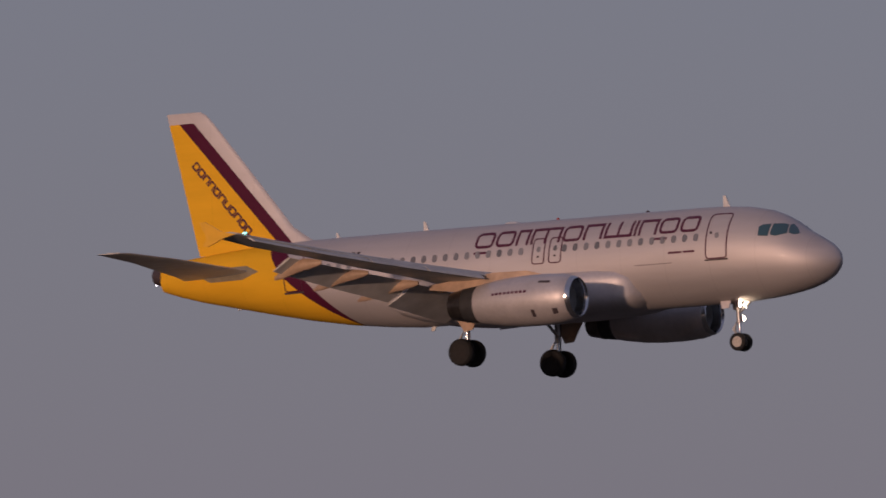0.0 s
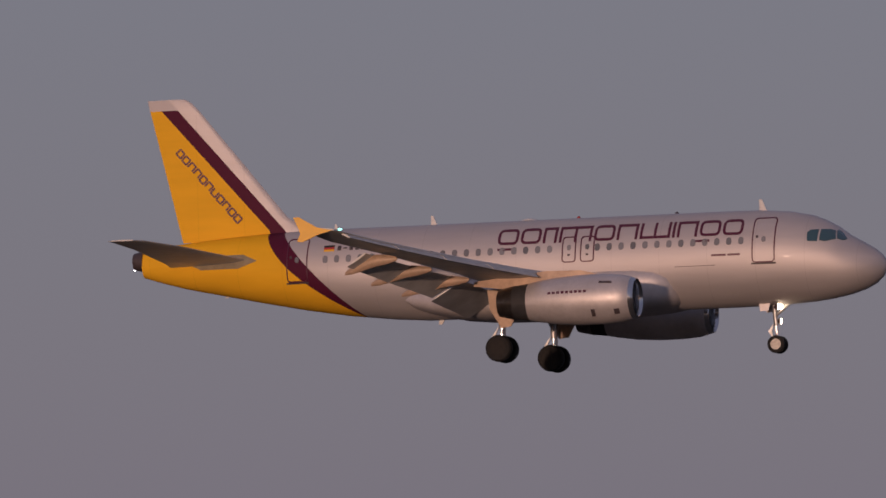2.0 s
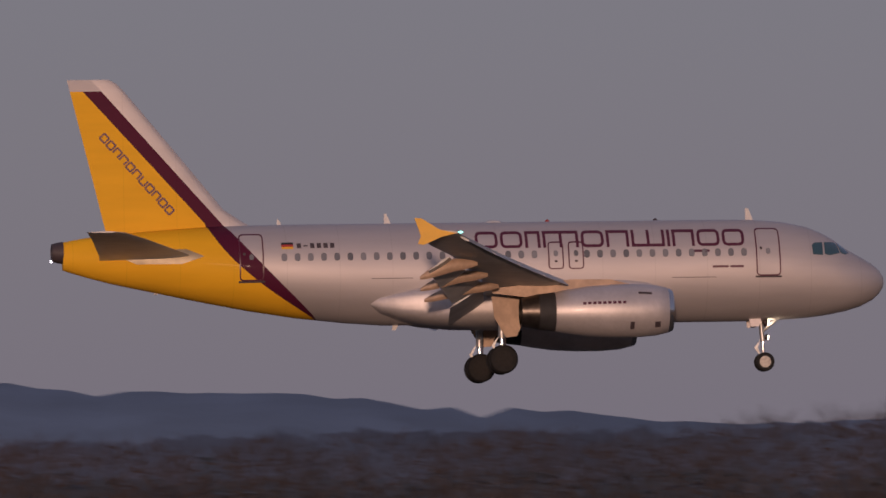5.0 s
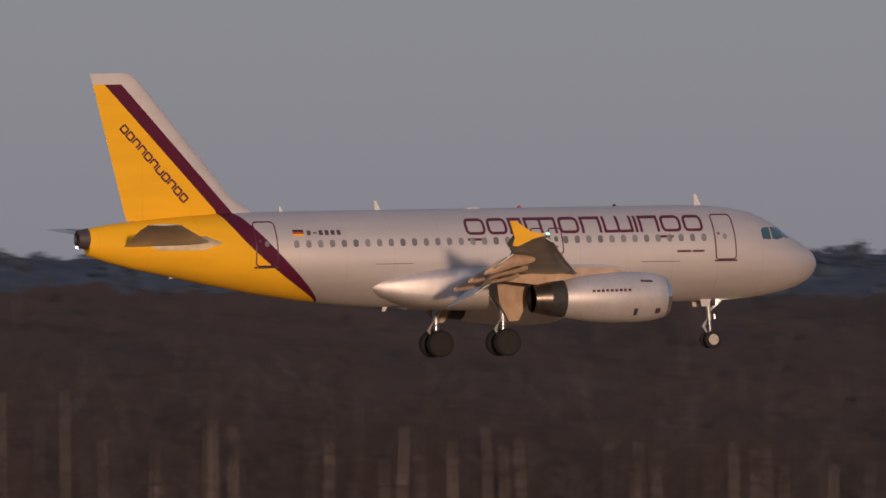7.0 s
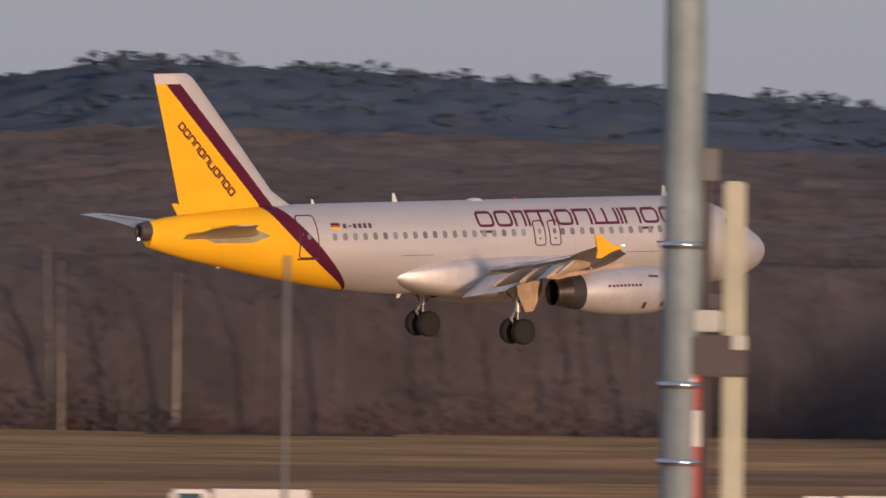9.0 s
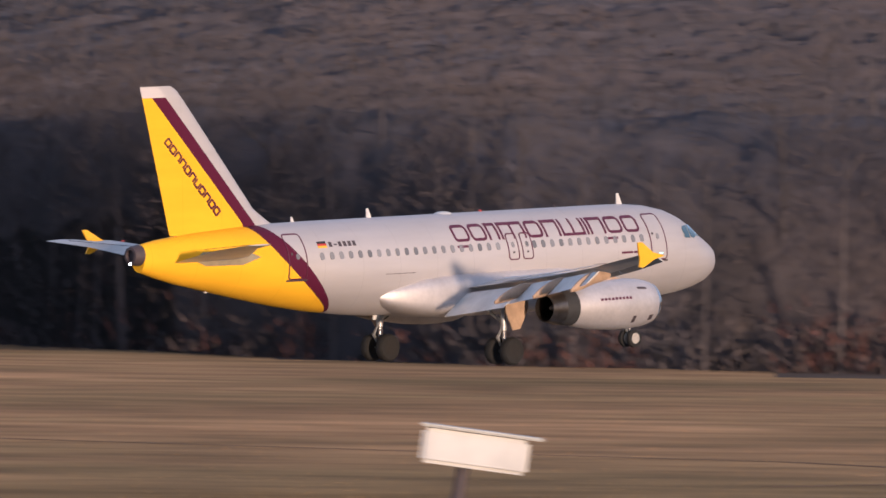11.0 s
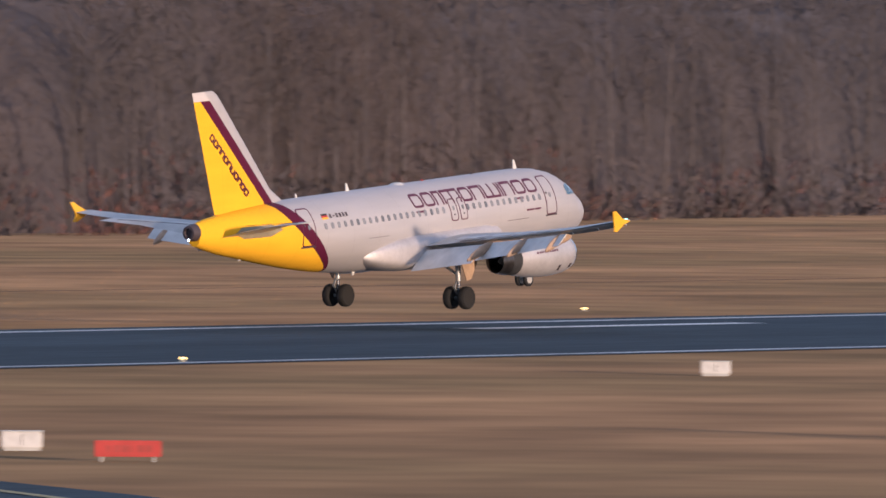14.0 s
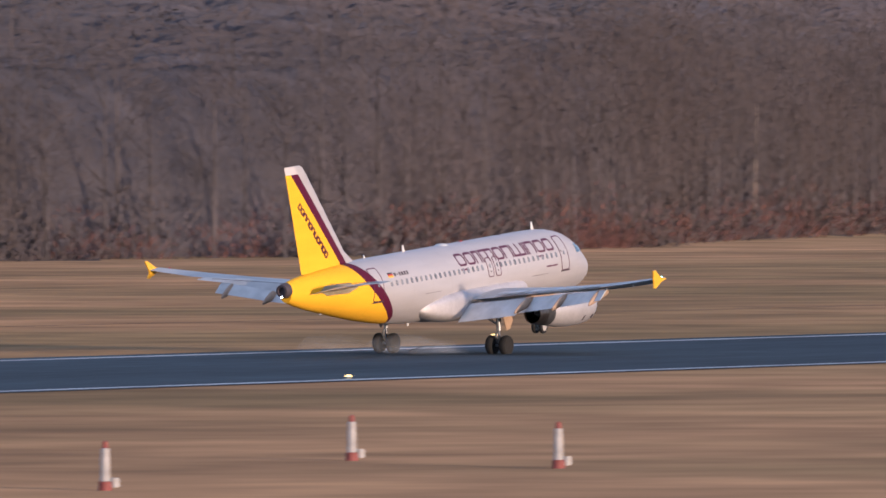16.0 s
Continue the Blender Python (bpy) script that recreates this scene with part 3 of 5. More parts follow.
def build_grass():
    """Short dry grass: upright blades over the field between the runway and the wood."""
    rng = np.random.default_rng(11)
    n = 130000
    b = radians(28) + rng.random(n) * radians(36)
    d = 415 + 1190 * rng.random(n) ** 1.15
    x, y = d * np.sin(b), d * np.cos(b)
    edge = np.interp(np.degrees(b), [a for a, _ in WOOD_EDGE], [c for _, c in WOOD_EDGE])
    right = np.interp(y, [165, 270.8, 305, 338, 367, 375.5, 384.4], [280, 363.7, 390.6, 418, 442, 451.7, 478])
    left = np.interp(y, [165, 346, 384.4], [190, 349, 330])
    keep = (d < edge + 20) & (y > 441) & ~((y < 386) & (x < right + 1.5) & (x > left - 1.5))
    x, y = x[keep], y[keep]
    n = len(x)
    low = np.clip(np.abs(y - 376) / 15, 0.25, 1) * np.where(y > 400, 1.0, 1.0)
    h = (0.012 + 0.02 * rng.random(n)) * low
    p = np.stack([x, y, np.full(n, -0.01)], 1)
    dirs = np.stack([rng.normal(0, 0.3, n), rng.normal(0, 0.15, n), np.ones(n)], 1)
    a = rng.normal(0, 0.2, n)
    half = rng.uniform(0.06, 0.2, n)
    side = np.stack([np.cos(a + 0.9), -np.sin(a + 0.9), np.zeros(n)], 1) * half[:, None]
    verts = np.stack([p - side, p + side, p + side * 0.4 + dirs * h[:, None], p - side * 0.5 + dirs * (h * 0.9)[:, None]], 1).reshape(-1, 3)
    stuff_mesh("dry_grass", verts, 4, M_TURF, "short dry brown grass of the airfield", "grass")


build_grass()


def build_hills():
    """Long hills far behind the airfield, haze-blue by their paint."""
    crest = [(-3.93, 8), (1.07, 10), (4.67, 16), (6.27, 18.4), (7.57, 21.1), (8.12, 22.7), (8.62, 23.6), (9.27, 23.1), (9.77, 22.1), (10.37, 21.3), (10.73, 21.5), (11.08, 20.5), (11.48, 20.7), (12.08, 20.4),
             (12.43, 19.4), (12.98, 19.1), (13.68, 18.2), (14.28, 18.6), (15.55, 17.2), (18.54, 16), (21.52, 16.2), (24.51, 14), (28, 12), (29.3, 13.6), (29.45, 15.4), (29.52, 16.7), (29.7, 17.2), (29.87, 17.6),
             (30, 17.4), (30.15, 17.2), (30.25, 16.7), (30.32, 15.3), (30.45, 14.2), (30.9, 14.5), (31.1, 16.6), (31.2, 17.4), (31.4, 17.5), (31.5, 17.3), (31.65, 17.6), (31.8, 17.2), (31.95, 16.4), (32.2, 13),
             (33, 12), (40, 11), (66, 11)]
    bm = bmesh.new()
    rows = []
    for k in range(0, 601):
        b = -5 + k * 71 / 600
        el = float(np.interp(b, [a for a, _ in crest], [c for _, c in crest])) / 1000
        el += 0.0005 * noise.noise((b * 9, 0, 0)) + 0.0005 * noise.noise((b * 31, 3, 0))
        row = []
        for d, s in ((3900, 0.0), (4050, 0.35), (4200, 0.75), (4350, 1.0), (4600, 0.9), (4850, 0.3)):
            z = (14 + el * 4350) * s - (2 if s == 0 else 0) + (6 * noise.noise((b * 3, d * 0.01, 1)) if 0 < s < 1 else 0)
            row.append(bm.verts.new((d * math.sin(radians(b)), d * math.cos(radians(b)), z)))
        rows.append(row)
    for a, c in zip(rows, rows[1:]):
        for i in range(len(a) - 1):
            bm.faces.new((a[i], a[i + 1], c[i + 1], c[i]))
    tagged(part("backdrop", bm, M_HILL), "distant wooded hills, blue haze painted into their colour", "hills", kind="structure")


build_hills()

def build_foothills():
    """A lower wooded rise before the haze-blue hills, its crest uneven with treetops."""
    crest = [(-5, 6), (3, 11), (6, 13), (8, 15.4), (9.6, 16.6), (10.6, 17.0), (11.6, 17.6), (12.6, 18.0), (13.4, 17.6), (14.4, 18.4), (15.5, 17.6), (17, 16.4), (20, 15.0), (26, 13)]
    bm = bmesh.new()
    rows = []
    for k in range(0, 1241):
        b = -5 + k * 31 / 1240
        el = float(np.interp(b, [a for a, _ in crest], [c for _, c in crest])) / 1000
        el += 0.0005 * noise.noise((b * 3, 7, 0)) + 0.0007 * noise.noise((b * 9, 3, 0)) + 0.0005 * noise.noise((b * 30, 3, 4))
        row = []
        for d, f in ((3000, 0.0), (3060, 0.5), (3120, 0.8), (3180, 1.0), (3300, 0.95), (3450, 0.4)):
            z = (14 + el * 3180) * f - (2 if f == 0 else 0) + (3 * noise.noise((b * 8, d * 0.01, 1)) if 0 < f < 1 else 0)
            row.append(bm.verts.new((d * math.sin(radians(b)), d * math.cos(radians(b)), z)))
        rows.append(row)
    for a, c in zip(rows, rows[1:]):
        for i in range(len(a) - 1):
            bm.faces.new((a[i], a[i + 1], c[i + 1], c[i]))
    tagged(part("backdrop", bm, M_FOOTHILL), "wooded rise, dark blue haze painted into its colour", "hills", kind="structure")


build_foothills()

# ---- the airliner: x forward from the main gear, y to port, z up from the body's axis ----
NOSE = 16.1
# distance behind the nose, half width, top, bottom
HULL = [(0.0, 0.03, -0.50, -0.56), (0.06, 0.24, -0.28, -0.78), (0.2, 0.47, -0.06, -1.0), (0.5, 0.79, 0.2, -1.27), (1.0, 1.12, 0.5, -1.52), (1.6, 1.38, 0.84, -1.70),
        (2.1, 1.53, 1.22, -1.80), (2.6, 1.63, 1.50, -1.88), (3.2, 1.74, 1.74, -1.95), (4.2, 1.87, 1.95, -2.02), (5.4, 1.95, 2.05, -2.06), (6.6, 1.975, 2.07, -2.07), (14, 1.975, 2.07, -2.07),
        (20.5, 1.975, 2.07, -2.06), (22.0, 1.96, 2.07, -1.95), (24.0, 1.9, 2.07, -1.68), (26.0, 1.73, 2.05, -1.33), (28.0, 1.45, 1.99, -0.93), (30.0, 1.1, 1.86, -0.50),
        (31.4, 0.82, 1.73, -0.20), (32.6, 0.57, 1.53, 0.10), (33.4, 0.40, 1.32, 0.34)]

HULL = [(s, w, t - 0.2 * min(1, (34.5 - s) / 3), b - 0.2 - 0.07 * max(0, min(1, (s - 22) / 3)) * min(1, (34.5 - s) / 3)) for s, w, t, b in HULL]


def hull_at(x):
    s = NOSE - x
    c = [np.interp(s, [r[0] for r in HULL], [r[k] for r in HULL]) for k in (1, 2, 3)]
    return float(c[0]), float(c[1] + c[2]) / 2, float(c[1] - c[2]) / 2


def skin(x, z, side=-1, out=0.0):
    """The point of the hull at x and z on a side, moved out along the skin's normal."""
    w, mid, half = hull_at(x)
    u = max(-0.999, min(0.999, (z - mid) / half))
    yy = w * math.sqrt(1 - u * u)
    n = Vector((0, yy / (w * w), (z - mid) / (half * half)))
    n.normalize()
    return Vector((x, side * (yy + out * n.y), z + out * n.z))


def skin_patch(pts, side, out, thick, cuts=0):
    """A plate that lies on the hull over an outline of (x, z) points, with real edges."""
    bm = bmesh.new()
    bm.faces.new([bm.verts.new((x, 0, z)) for x, z in pts])
    if cuts:
        bmesh.ops.triangulate(bm, faces=bm.faces[:])
        bmesh.ops.subdivide_edges(bm, edges=bm.edges[:], cuts=cuts, use_grid_fill=True)
    top = list(bm.verts)
    geo = bmesh.ops.extrude_face_region(bm, geom=bm.faces[:])
    raised = {v for v in geo["geom"] if isinstance(v, bmesh.types.BMVert)}
    for v in bm.verts:
        v.co = skin(v.co.x, v.co.z, side, out + thick if v in raised else out - 0.015)
    return bm


def skin_strip(path, width, side, out, bm, closed=False):
    """A painted or sealed stroke along (x, z) points on the hull."""
    fine = []
    for i in range(len(path) if closed else len(path) - 1):
        p, q = path[i], path[(i + 1) % len(path)]
        m = max(1, int(math.hypot(q[0] - p[0], q[1] - p[1]) / 0.12))
        fine += [(p[0] + (q[0] - p[0]) * k / m, p[1] + (q[1] - p[1]) * k / m) for k in range(m)]
    path = fine if closed else fine + [path[-1]]
    n = len(path)
    left, right = [], []
    for i in range(n):
        p0 = path[(i - 1) % n] if closed or i else path[i]
        p1 = path[(i + 1) % n] if closed or i < n - 1 else path[i]
        dx, dz = p1[0] - p0[0], p1[1] - p0[1]
        L = math.hypot(dx, dz) or 1
        ox, oz = -dz / L * width / 2, dx / L * width / 2
        x, z = path[i]
        left.append((x + ox, z + oz))
        right.append((x - ox, z - oz))
    rings = [[skin(*l, side, out), skin(*l, side, -0.01), skin(*r, side, -0.01), skin(*r, side, out)] for l, r in zip(left, right)]
    vs = [[bm.verts.new(p) for p in r] for r in rings]
    for i in range(n if closed else n - 1):
        a, b = vs[i], vs[(i + 1) % n]
        for k in range(4):
            bm.faces.new((a[k], a[(k + 1) % 4], b[(k + 1) % 4], b[k]))
    if not closed:
        bm.faces.new(vs[0])
        bm.faces.new(vs[-1][::-1])
    return bm


def round_box(x0, x1, z0, z1, r, n=4):
    pts = []
    for cx, cz, a0 in ((x1 - r, z1 - r, 0), (x0 + r, z1 - r, 90), (x0 + r, z0 + r, 180), (x1 - r, z0 + r, 270)):
        for k in range(n + 1):
            a = radians(a0 + 90 * k / n)
            pts.append((cx + r * math.cos(a), cz + r * math.sin(a)))
    return pts


def foil(le, te, z_le, z_te, thick, y, n=10):
    """A wing section in the plane y: closed ring, leading edge first."""
    up, dn = [], []
    for i in range(n + 1):
        u = 0.5 - 0.5 * math.cos(math.pi * i / n)
        t = thick * (1.48 * math.sqrt(u) - 0.63 * u - 1.76 * u * u + 1.42 * u**3 - 0.51 * u**4)
        x, z = le + (te - le) * u, z_le + (z_te - z_le) * u
        up.append(Vector((x, y, z + t * 1.15)))
        dn.append(Vector((x, y, z - t * 0.85)))
    return up + dn[-2:0:-1]


def wing_z(y):
    return -1.3 + (abs(y) - 2) * 0.104 + max(0, abs(y) - 8) ** 2 * 0.0035


def wing_le(y):
    return 4.5 - (abs(y) - 2) * 0.517


def wing_te(y):
    a = abs(y)
    return -1.75 - (a - 2) * 0.03 if a < 6.4 else -1.88 - (a - 6.4) * 0.275


def build_wing(side, plane):
    bm = bmesh.new()
    rings = []
    for a in (1.2, 2, 4, 6.4, 9, 12, 14.5, 16.4, 16.85):
        le, te = wing_le(a), wing_te(a)
        c = le - te
        # the fixed wing box ends where flaps and slats begin
        cut = te + (0.20 * c if a < 13.2 else 0.0)
        rings.append(foil(le - 0.04 * c, cut, wing_z(a) + 0.02, wing_z(a) + 0.06, 0.105 * c * (1.05 if a < 5 else 0.9), side * a))
    w = part("wing", loft(rings, bm), M_WING, plane, "grey metal wing with high-lift surfaces lowered")

    def flap(y0, y1, chord0, chord1, drop, angle, name="flap"):
        rs = []
        for a, ch in ((y0, chord0), ((y0 + y1) / 2, (chord0 + chord1) / 2), (y1, chord1)):
            le = wing_te(a) + 0.20 * (wing_le(a) - wing_te(a)) + 0.02
            z = wing_z(a) - drop
            rs.append(foil(le, le - ch * math.cos(radians(angle)), z, z - ch * math.sin(radians(angle)), 0.1 * ch, side * a, 8))
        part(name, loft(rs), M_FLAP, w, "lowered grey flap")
    flap(2.25, 6.3, 1.75, 1.6, 0.16, 33)
    flap(6.45, 12.9, 1.45, 1.0, 0.12, 33)
    # slats: drooped leading-edge shells
    for y0, y1 in ((2.7, 5.2), (6.3, 8.7), (8.8, 11.2), (11.3, 13.7), (13.8, 16.3)):
        rs = []
        for a in (y0, y1):
            c = wing_le(a) - wing_te(a)
            ch = 0.55 if a > 6 else 0.62
            le = wing_le(a) + 0.16
            rs.append(foil(le, le - ch, wing_z(a) - 0.20, wing_z(a) + 0.085 * c * 0.5, 0.09, side * a, 6))
        part("slat", loft(rs), M_WING, w, "drooped slat")
    # flap-track fairings
    for a, ln in ((6.9, 3.0), (9.7, 2.7), (12.3, 2.3)):
        x0 = wing_te(a) + 1.55
        z0 = wing_z(a) - 0.28
        rs = []
        for k in range(9):
            u = k / 8
            r = 0.19 * math.sin(math.pi * min(1, max(0.03, u * 0.96 + 0.02))) ** 0.6 + 0.012
            x = x0 - ln * u
            z = z0 - 0.10 * u - 0.85 * max(0, u - 0.4) ** 1.25
            rs.append(ring((x, side * a, z), (0, 1, 0), (0, 0, 1), r * 0.8, r * 1.35, 10))
        part("track_fairing", loft(rs), M_FAIRING, w, "canoe-shaped flap fairing")
    # spoiler seams
    for a0, a1 in ((4.2, 6.2), (6.6, 8.4), (8.5, 10.3), (10.4, 12.2)):
        pts = [(wing_te(a) + f * (wing_le(a) - wing_te(a)), side * a, wing_z(a) + 0.085 * (wing_le(a) - wing_te(a)) * g + 0.05) for a, f, g in ((a0, 0.21, 0.42), (a1, 0.21, 0.42), (a1, 0.33, 0.62), (a0, 0.33, 0.62))]
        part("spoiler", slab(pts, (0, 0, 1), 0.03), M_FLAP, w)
    # wingtip fence
    y = side * 16.9
    z = wing_z(16.85)
    fence = [(-3.3, y, z), (-4.0, y, z + 0.16), (-4.72, y * 1.008, z + 0.60), (-4.98, y * 1.008, z + 0.60), (-4.78, y, z + 0.1), (-4.72, y, z - 0.1), (-4.85, y * 1.004, z - 0.42), (-4.62, y * 1.004, z - 0.45), (-3.9, y, z - 0.14)]
    bm = slab(fence, (0, 1, 0), 0.07)
    part("wingtip_fence", bm, M_YELLOW, w, "yellow arrow-shaped wingtip fence")
    part("tip_lamp", turned([(0, 0.02), (0.04, 0.045), (0.12, 0.05), (0.2, 0.02)], (-3.0, side * 16.5, z + 0.06), (-1, 0, 0), 8), M_GREEN_LAMP if side < 0 else M_RED, w, "small tip light")
    return w


def build_engine(side, plane):
    y, z = side * 5.75, -2.06
    eng = part("engine", turned([(6.55, 0.80), (6.45, 0.90), (6.0, 1.01), (5.2, 1.07), (4.2, 1.07), (3.2, 1.01), (2.3, 0.88), (1.9, 0.80)], (0, y, z), (1, 0, 0), 36, caps=False), M_SILVER, plane, "silver engine nacelle")
    part("inlet_lip", turned([(6.25, 0.93), (6.52, 0.885), (6.64, 0.835), (6.66, 0.80), (6.62, 0.765), (6.45, 0.735), (6.1, 0.72)], (0, y, z), (1, 0, 0), 36, caps=False), M_LIP, eng, "polished bare-metal inlet lip")
    part("inlet_duct", turned([(6.12, 0.72), (5.6, 0.74), (5.35, 0.76)], (0, y, z), (1, 0, 0), 30, caps=False), M_GREYBOX, eng)
    part("fan", turned([(5.35, 0.76), (5.4, 0.30)], (0, y, z), (1, 0, 0), 30, caps=False), M_DARK, eng, "dark fan face")
    for k in range(22):
        a = 2 * math.pi * k / 22
        c, s = math.cos(a), math.sin(a)
        pts = [(5.46, y + 0.24 * c - 0.03 * s, z + 0.24 * s + 0.03 * c), (5.44, y + 0.74 * c - 0.07 * s, z + 0.74 * s + 0.07 * c), (5.58, y + 0.74 * c + 0.07 * s, z + 0.74 * s - 0.07 * c), (5.52, y + 0.24 * c + 0.03 * s, z + 0.24 * s - 0.03 * c)]
        part("fan_blade", slab(pts, (1, -0.3 * s, 0.3 * c), 0.015), M_STEEL, eng)
    part("spinner", turned([(5.4, 0.27), (5.6, 0.22), (5.85, 0.02)], (0, y, z), (1, 0, 0), 16), M_SEAL, eng)
    part("reverser_gap", turned([(1.92, 0.80), (1.22, 0.72)], (0, y, z), (1, 0, 0), 30, caps=False), M_DARK, eng, "black reverser band")
    part("nozzle", turned([(1.24, 0.735), (0.55, 0.58), (0.53, 0.55), (1.1, 0.63), (1.8, 0.68)], (0, y, z), (1, 0, 0), 30, caps=False), M_NOZZLE, eng, "dark metal exhaust nozzle")
    part("exhaust_duct", turned([(1.8, 0.68), (2.4, 0.5), (2.42, 0.02)], (0, y, z), (1, 0, 0), 24, caps=False), M_DARK, eng)
    part("exhaust_cone", turned([(2.0, 0.34), (1.4, 0.28), (0.9, 0.08), (0.82, 0.02)], (0, y, z), (1, 0, 0), 16), M_STEEL, eng)
    rs = []
    for x, zt, zb, w in ((5.0, -1.0, -1.2, 0.03), (4.2, -0.80, -1.3, 0.17), (2.6, -0.78, -1.4, 0.24), (1.0, -0.95, -1.5, 0.20), (-0.6, -1.1, -1.3, 0.05)):
        rs.append([Vector((x, y + w, zb)), Vector((x, y + w * 0.8, zt)), Vector((x, y - w * 0.8, zt)), Vector((x, y - w, zb))])
    part("pylon", loft(rs), M_FAIRING, eng)
    # access panel, drain and strake marks
    for x0, x1, a0, a1 in ((5.85, 6.08, -44, -29), (4.85, 5.02, -46, -27), (5.2, 5.75, 36, 42)):
        pts = []
        for x, a in ((x0, a0), (x1, a0), (x1, a1), (x0, a1)):
            r = float(np.interp(x, [1.9, 2.3, 3.2, 4.2, 5.2, 6.0, 6.45], [0.80, 0.88, 1.01, 1.07, 1.07, 1.01, 0.9])) + 0.012
            pts.append(Vector((x, y + side * r * math.cos(radians(a)), z + r * math.sin(radians(a)))))
        part("panel", slab(pts, (0, side, math.sin(radians((a0 + a1) / 2))), 0.012), M_SEAL, eng, smooth=False)
    # maker's band: a row of plain dashes
    for k in range(9):
        x0 = 2.95 + 0.2 * k
        pts = []
        for x, a in ((x0, 13), (x0 + 0.13, 13), (x0 + 0.13, 19), (x0, 19)):
            r = float(np.interp(x, [1.9, 2.3, 3.2, 4.2, 5.2], [0.80, 0.88, 1.01, 1.07, 1.07])) + 0.008
            pts.append(Vector((x, y + side * r * math.cos(radians(a)), z + r * math.sin(radians(a)))))
        part("name_bar", slab(pts, (0, side, 0.28), 0.008), M_BURGUNDY, eng, smooth=False)
    return eng


def wheel(parent, c, r, w, name="wheel", hub=None):
    x, y, z = c
    t = part(name, turned([(-w / 2, r * 0.62), (-w / 2, r * 0.86), (-w * 0.36, r * 0.97), (-w * 0.15, r), (w * 0.15, r), (w * 0.36, r * 0.97), (w / 2, r * 0.86), (w / 2, r * 0.62)], (x, y, z), (0, 1, 0), 28), M_TYRE, parent, "black tyre")
    part("rim", turned([(-w * 0.52, r * 0.15), (-w * 0.5, r * 0.6), (-w * 0.40, r * 0.62), (w * 0.40, r * 0.62), (w * 0.5, r * 0.6), (w * 0.52, r * 0.15)], (x, y, z), (0, 1, 0), 20), hub or M_HUB, t, "pale wheel rim" if hub else "grey wheel rim")
    return t


def build_airliner():
    plane = new("airliner")
    tagged(plane, "silver twin-engined jet airliner with yellow tail, landing gear down", "aircraft")
    rs = []
    for s in [0, 0.02, 0.06, 0.12, 0.2, 0.35, 0.5, 0.75, 1.0, 1.3, 1.6, 1.85, 2.1, 2.35, 2.6, 2.9, 3.2, 3.7, 4.2, 4.8, 5.4, 6.0, 6.6] + [8 + 1.5 * k for k in range(9)] + [20.5 + 0.5 * k for k in range(26)] + [33.4]:
        w, mid, half = hull_at(NOSE - s)
        rs.append(ring((NOSE - s, 0, mid), (0, 1, 0), (0, 0, 1), w, half, 56))
    part("fuselage", loft(rs), M_LIVERY, plane, "silver fuselage turning yellow behind a burgundy sweep")
    w, mid, half = hull_at(NOSE - 33.4)
    part("tail_cone", turned([(17.28, 0.455), (17.5, 0.42), (17.74, 0.36), (17.76, 0.25), (17.6, 0.22)], (0, 0, 0.83), (-1, 0, 0), 20), M_SEAL, plane, "dark exhaust tail cone")
    part("tail_lamp", turned([(0, 0.03), (0.04, 0.06), (0.1, 0.04), (0.11, 0.01)], (-17.7, 0, 0.5), (-1, 0, -0.3), 10), M_TAIL_LAMP, plane, "white tail light")
    # belly and wing-root fairing
    rs = []
    for x, w, zc, h in ((7.3, 0.6, -1.5, 0.3), (7.15, 1.4, -1.45, 0.62), (6.8, 1.85, -1.42, 0.84), (6.2, 2.08, -1.40, 0.96), (5.3, 2.2, -1.40, 1.02), (3.5, 2.3, -1.44, 1.03), (0.5, 2.34, -1.46, 1.02), (-1.5, 2.32, -1.46, 0.98), (-2.8, 2.2, -1.46, 0.86), (-3.8, 1.98, -1.45, 0.66), (-4.6, 1.75, -1.42, 0.45), (-5.0, 1.55, -1.4, 0.2)):
        rs.append([Vector((x, math.copysign(abs(math.cos(a)) ** 0.55, math.cos(a)) * w, zc + math.copysign(abs(math.sin(a)) ** 0.55, math.sin(a)) * h)) for a in (2 * math.pi * i / 48 for i in range(48))])
    part("belly_fairing", loft(rs), M_SILVER, plane, "bulged wing-root fairing")
    # fin with rudder
    rs = []
    for z, le, te in ((1.55, -9.2, -15.5), (2.0, -10.0, -15.62), (2.5, -10.75, -15.74), (3.2, -11.32, -15.9), (5.2, -12.95, -16.38), (7.2, -14.6, -16.86), (7.62, -14.98, -16.97), (7.8, -15.3, -17.0)):
        c = le - te
        up = [Vector((p.x, p.z, z)) for p in foil(le, te, 0, 0, 0.07 * min(c, 5.2) * (0.55 if z > 7.7 else 1), 0.0, 12)]
        rs.append([Vector((p.x, p.y - 0.0, z)) for p in up])
    part("fin", loft(rs), M_LIVERY, plane, "yellow fin with a burgundy and silver leading edge")
    # tailplane
    for sd in (-1, 1):
        rs = []
        for a, le, te, z in ((0.5, -11.75, -15.85, 0.42), (1.4, -12.3, -15.95, 0.62), (4.0, -14.15, -16.45, 1.08), (5.9, -15.25, -16.8, 1.28), (6.2, -15.7, -16.88, 1.31)):
            rs.append(foil(le, te, z, z, 0.055 * (le - te), sd * a, 8))
        st = part("tailplane", loft(rs), M_WING, plane, "grey tailplane")
        pts = [(-14.9, sd * 1.5, 1.0), (-14.93, sd * 1.5, 1.0), (-16.1, sd * 5.6, 1.31), (-16.07, sd * 5.6, 1.31)]
        part("elevator_gap", slab(pts, (0, 0, 1), 0.02), M_SEAL, st)
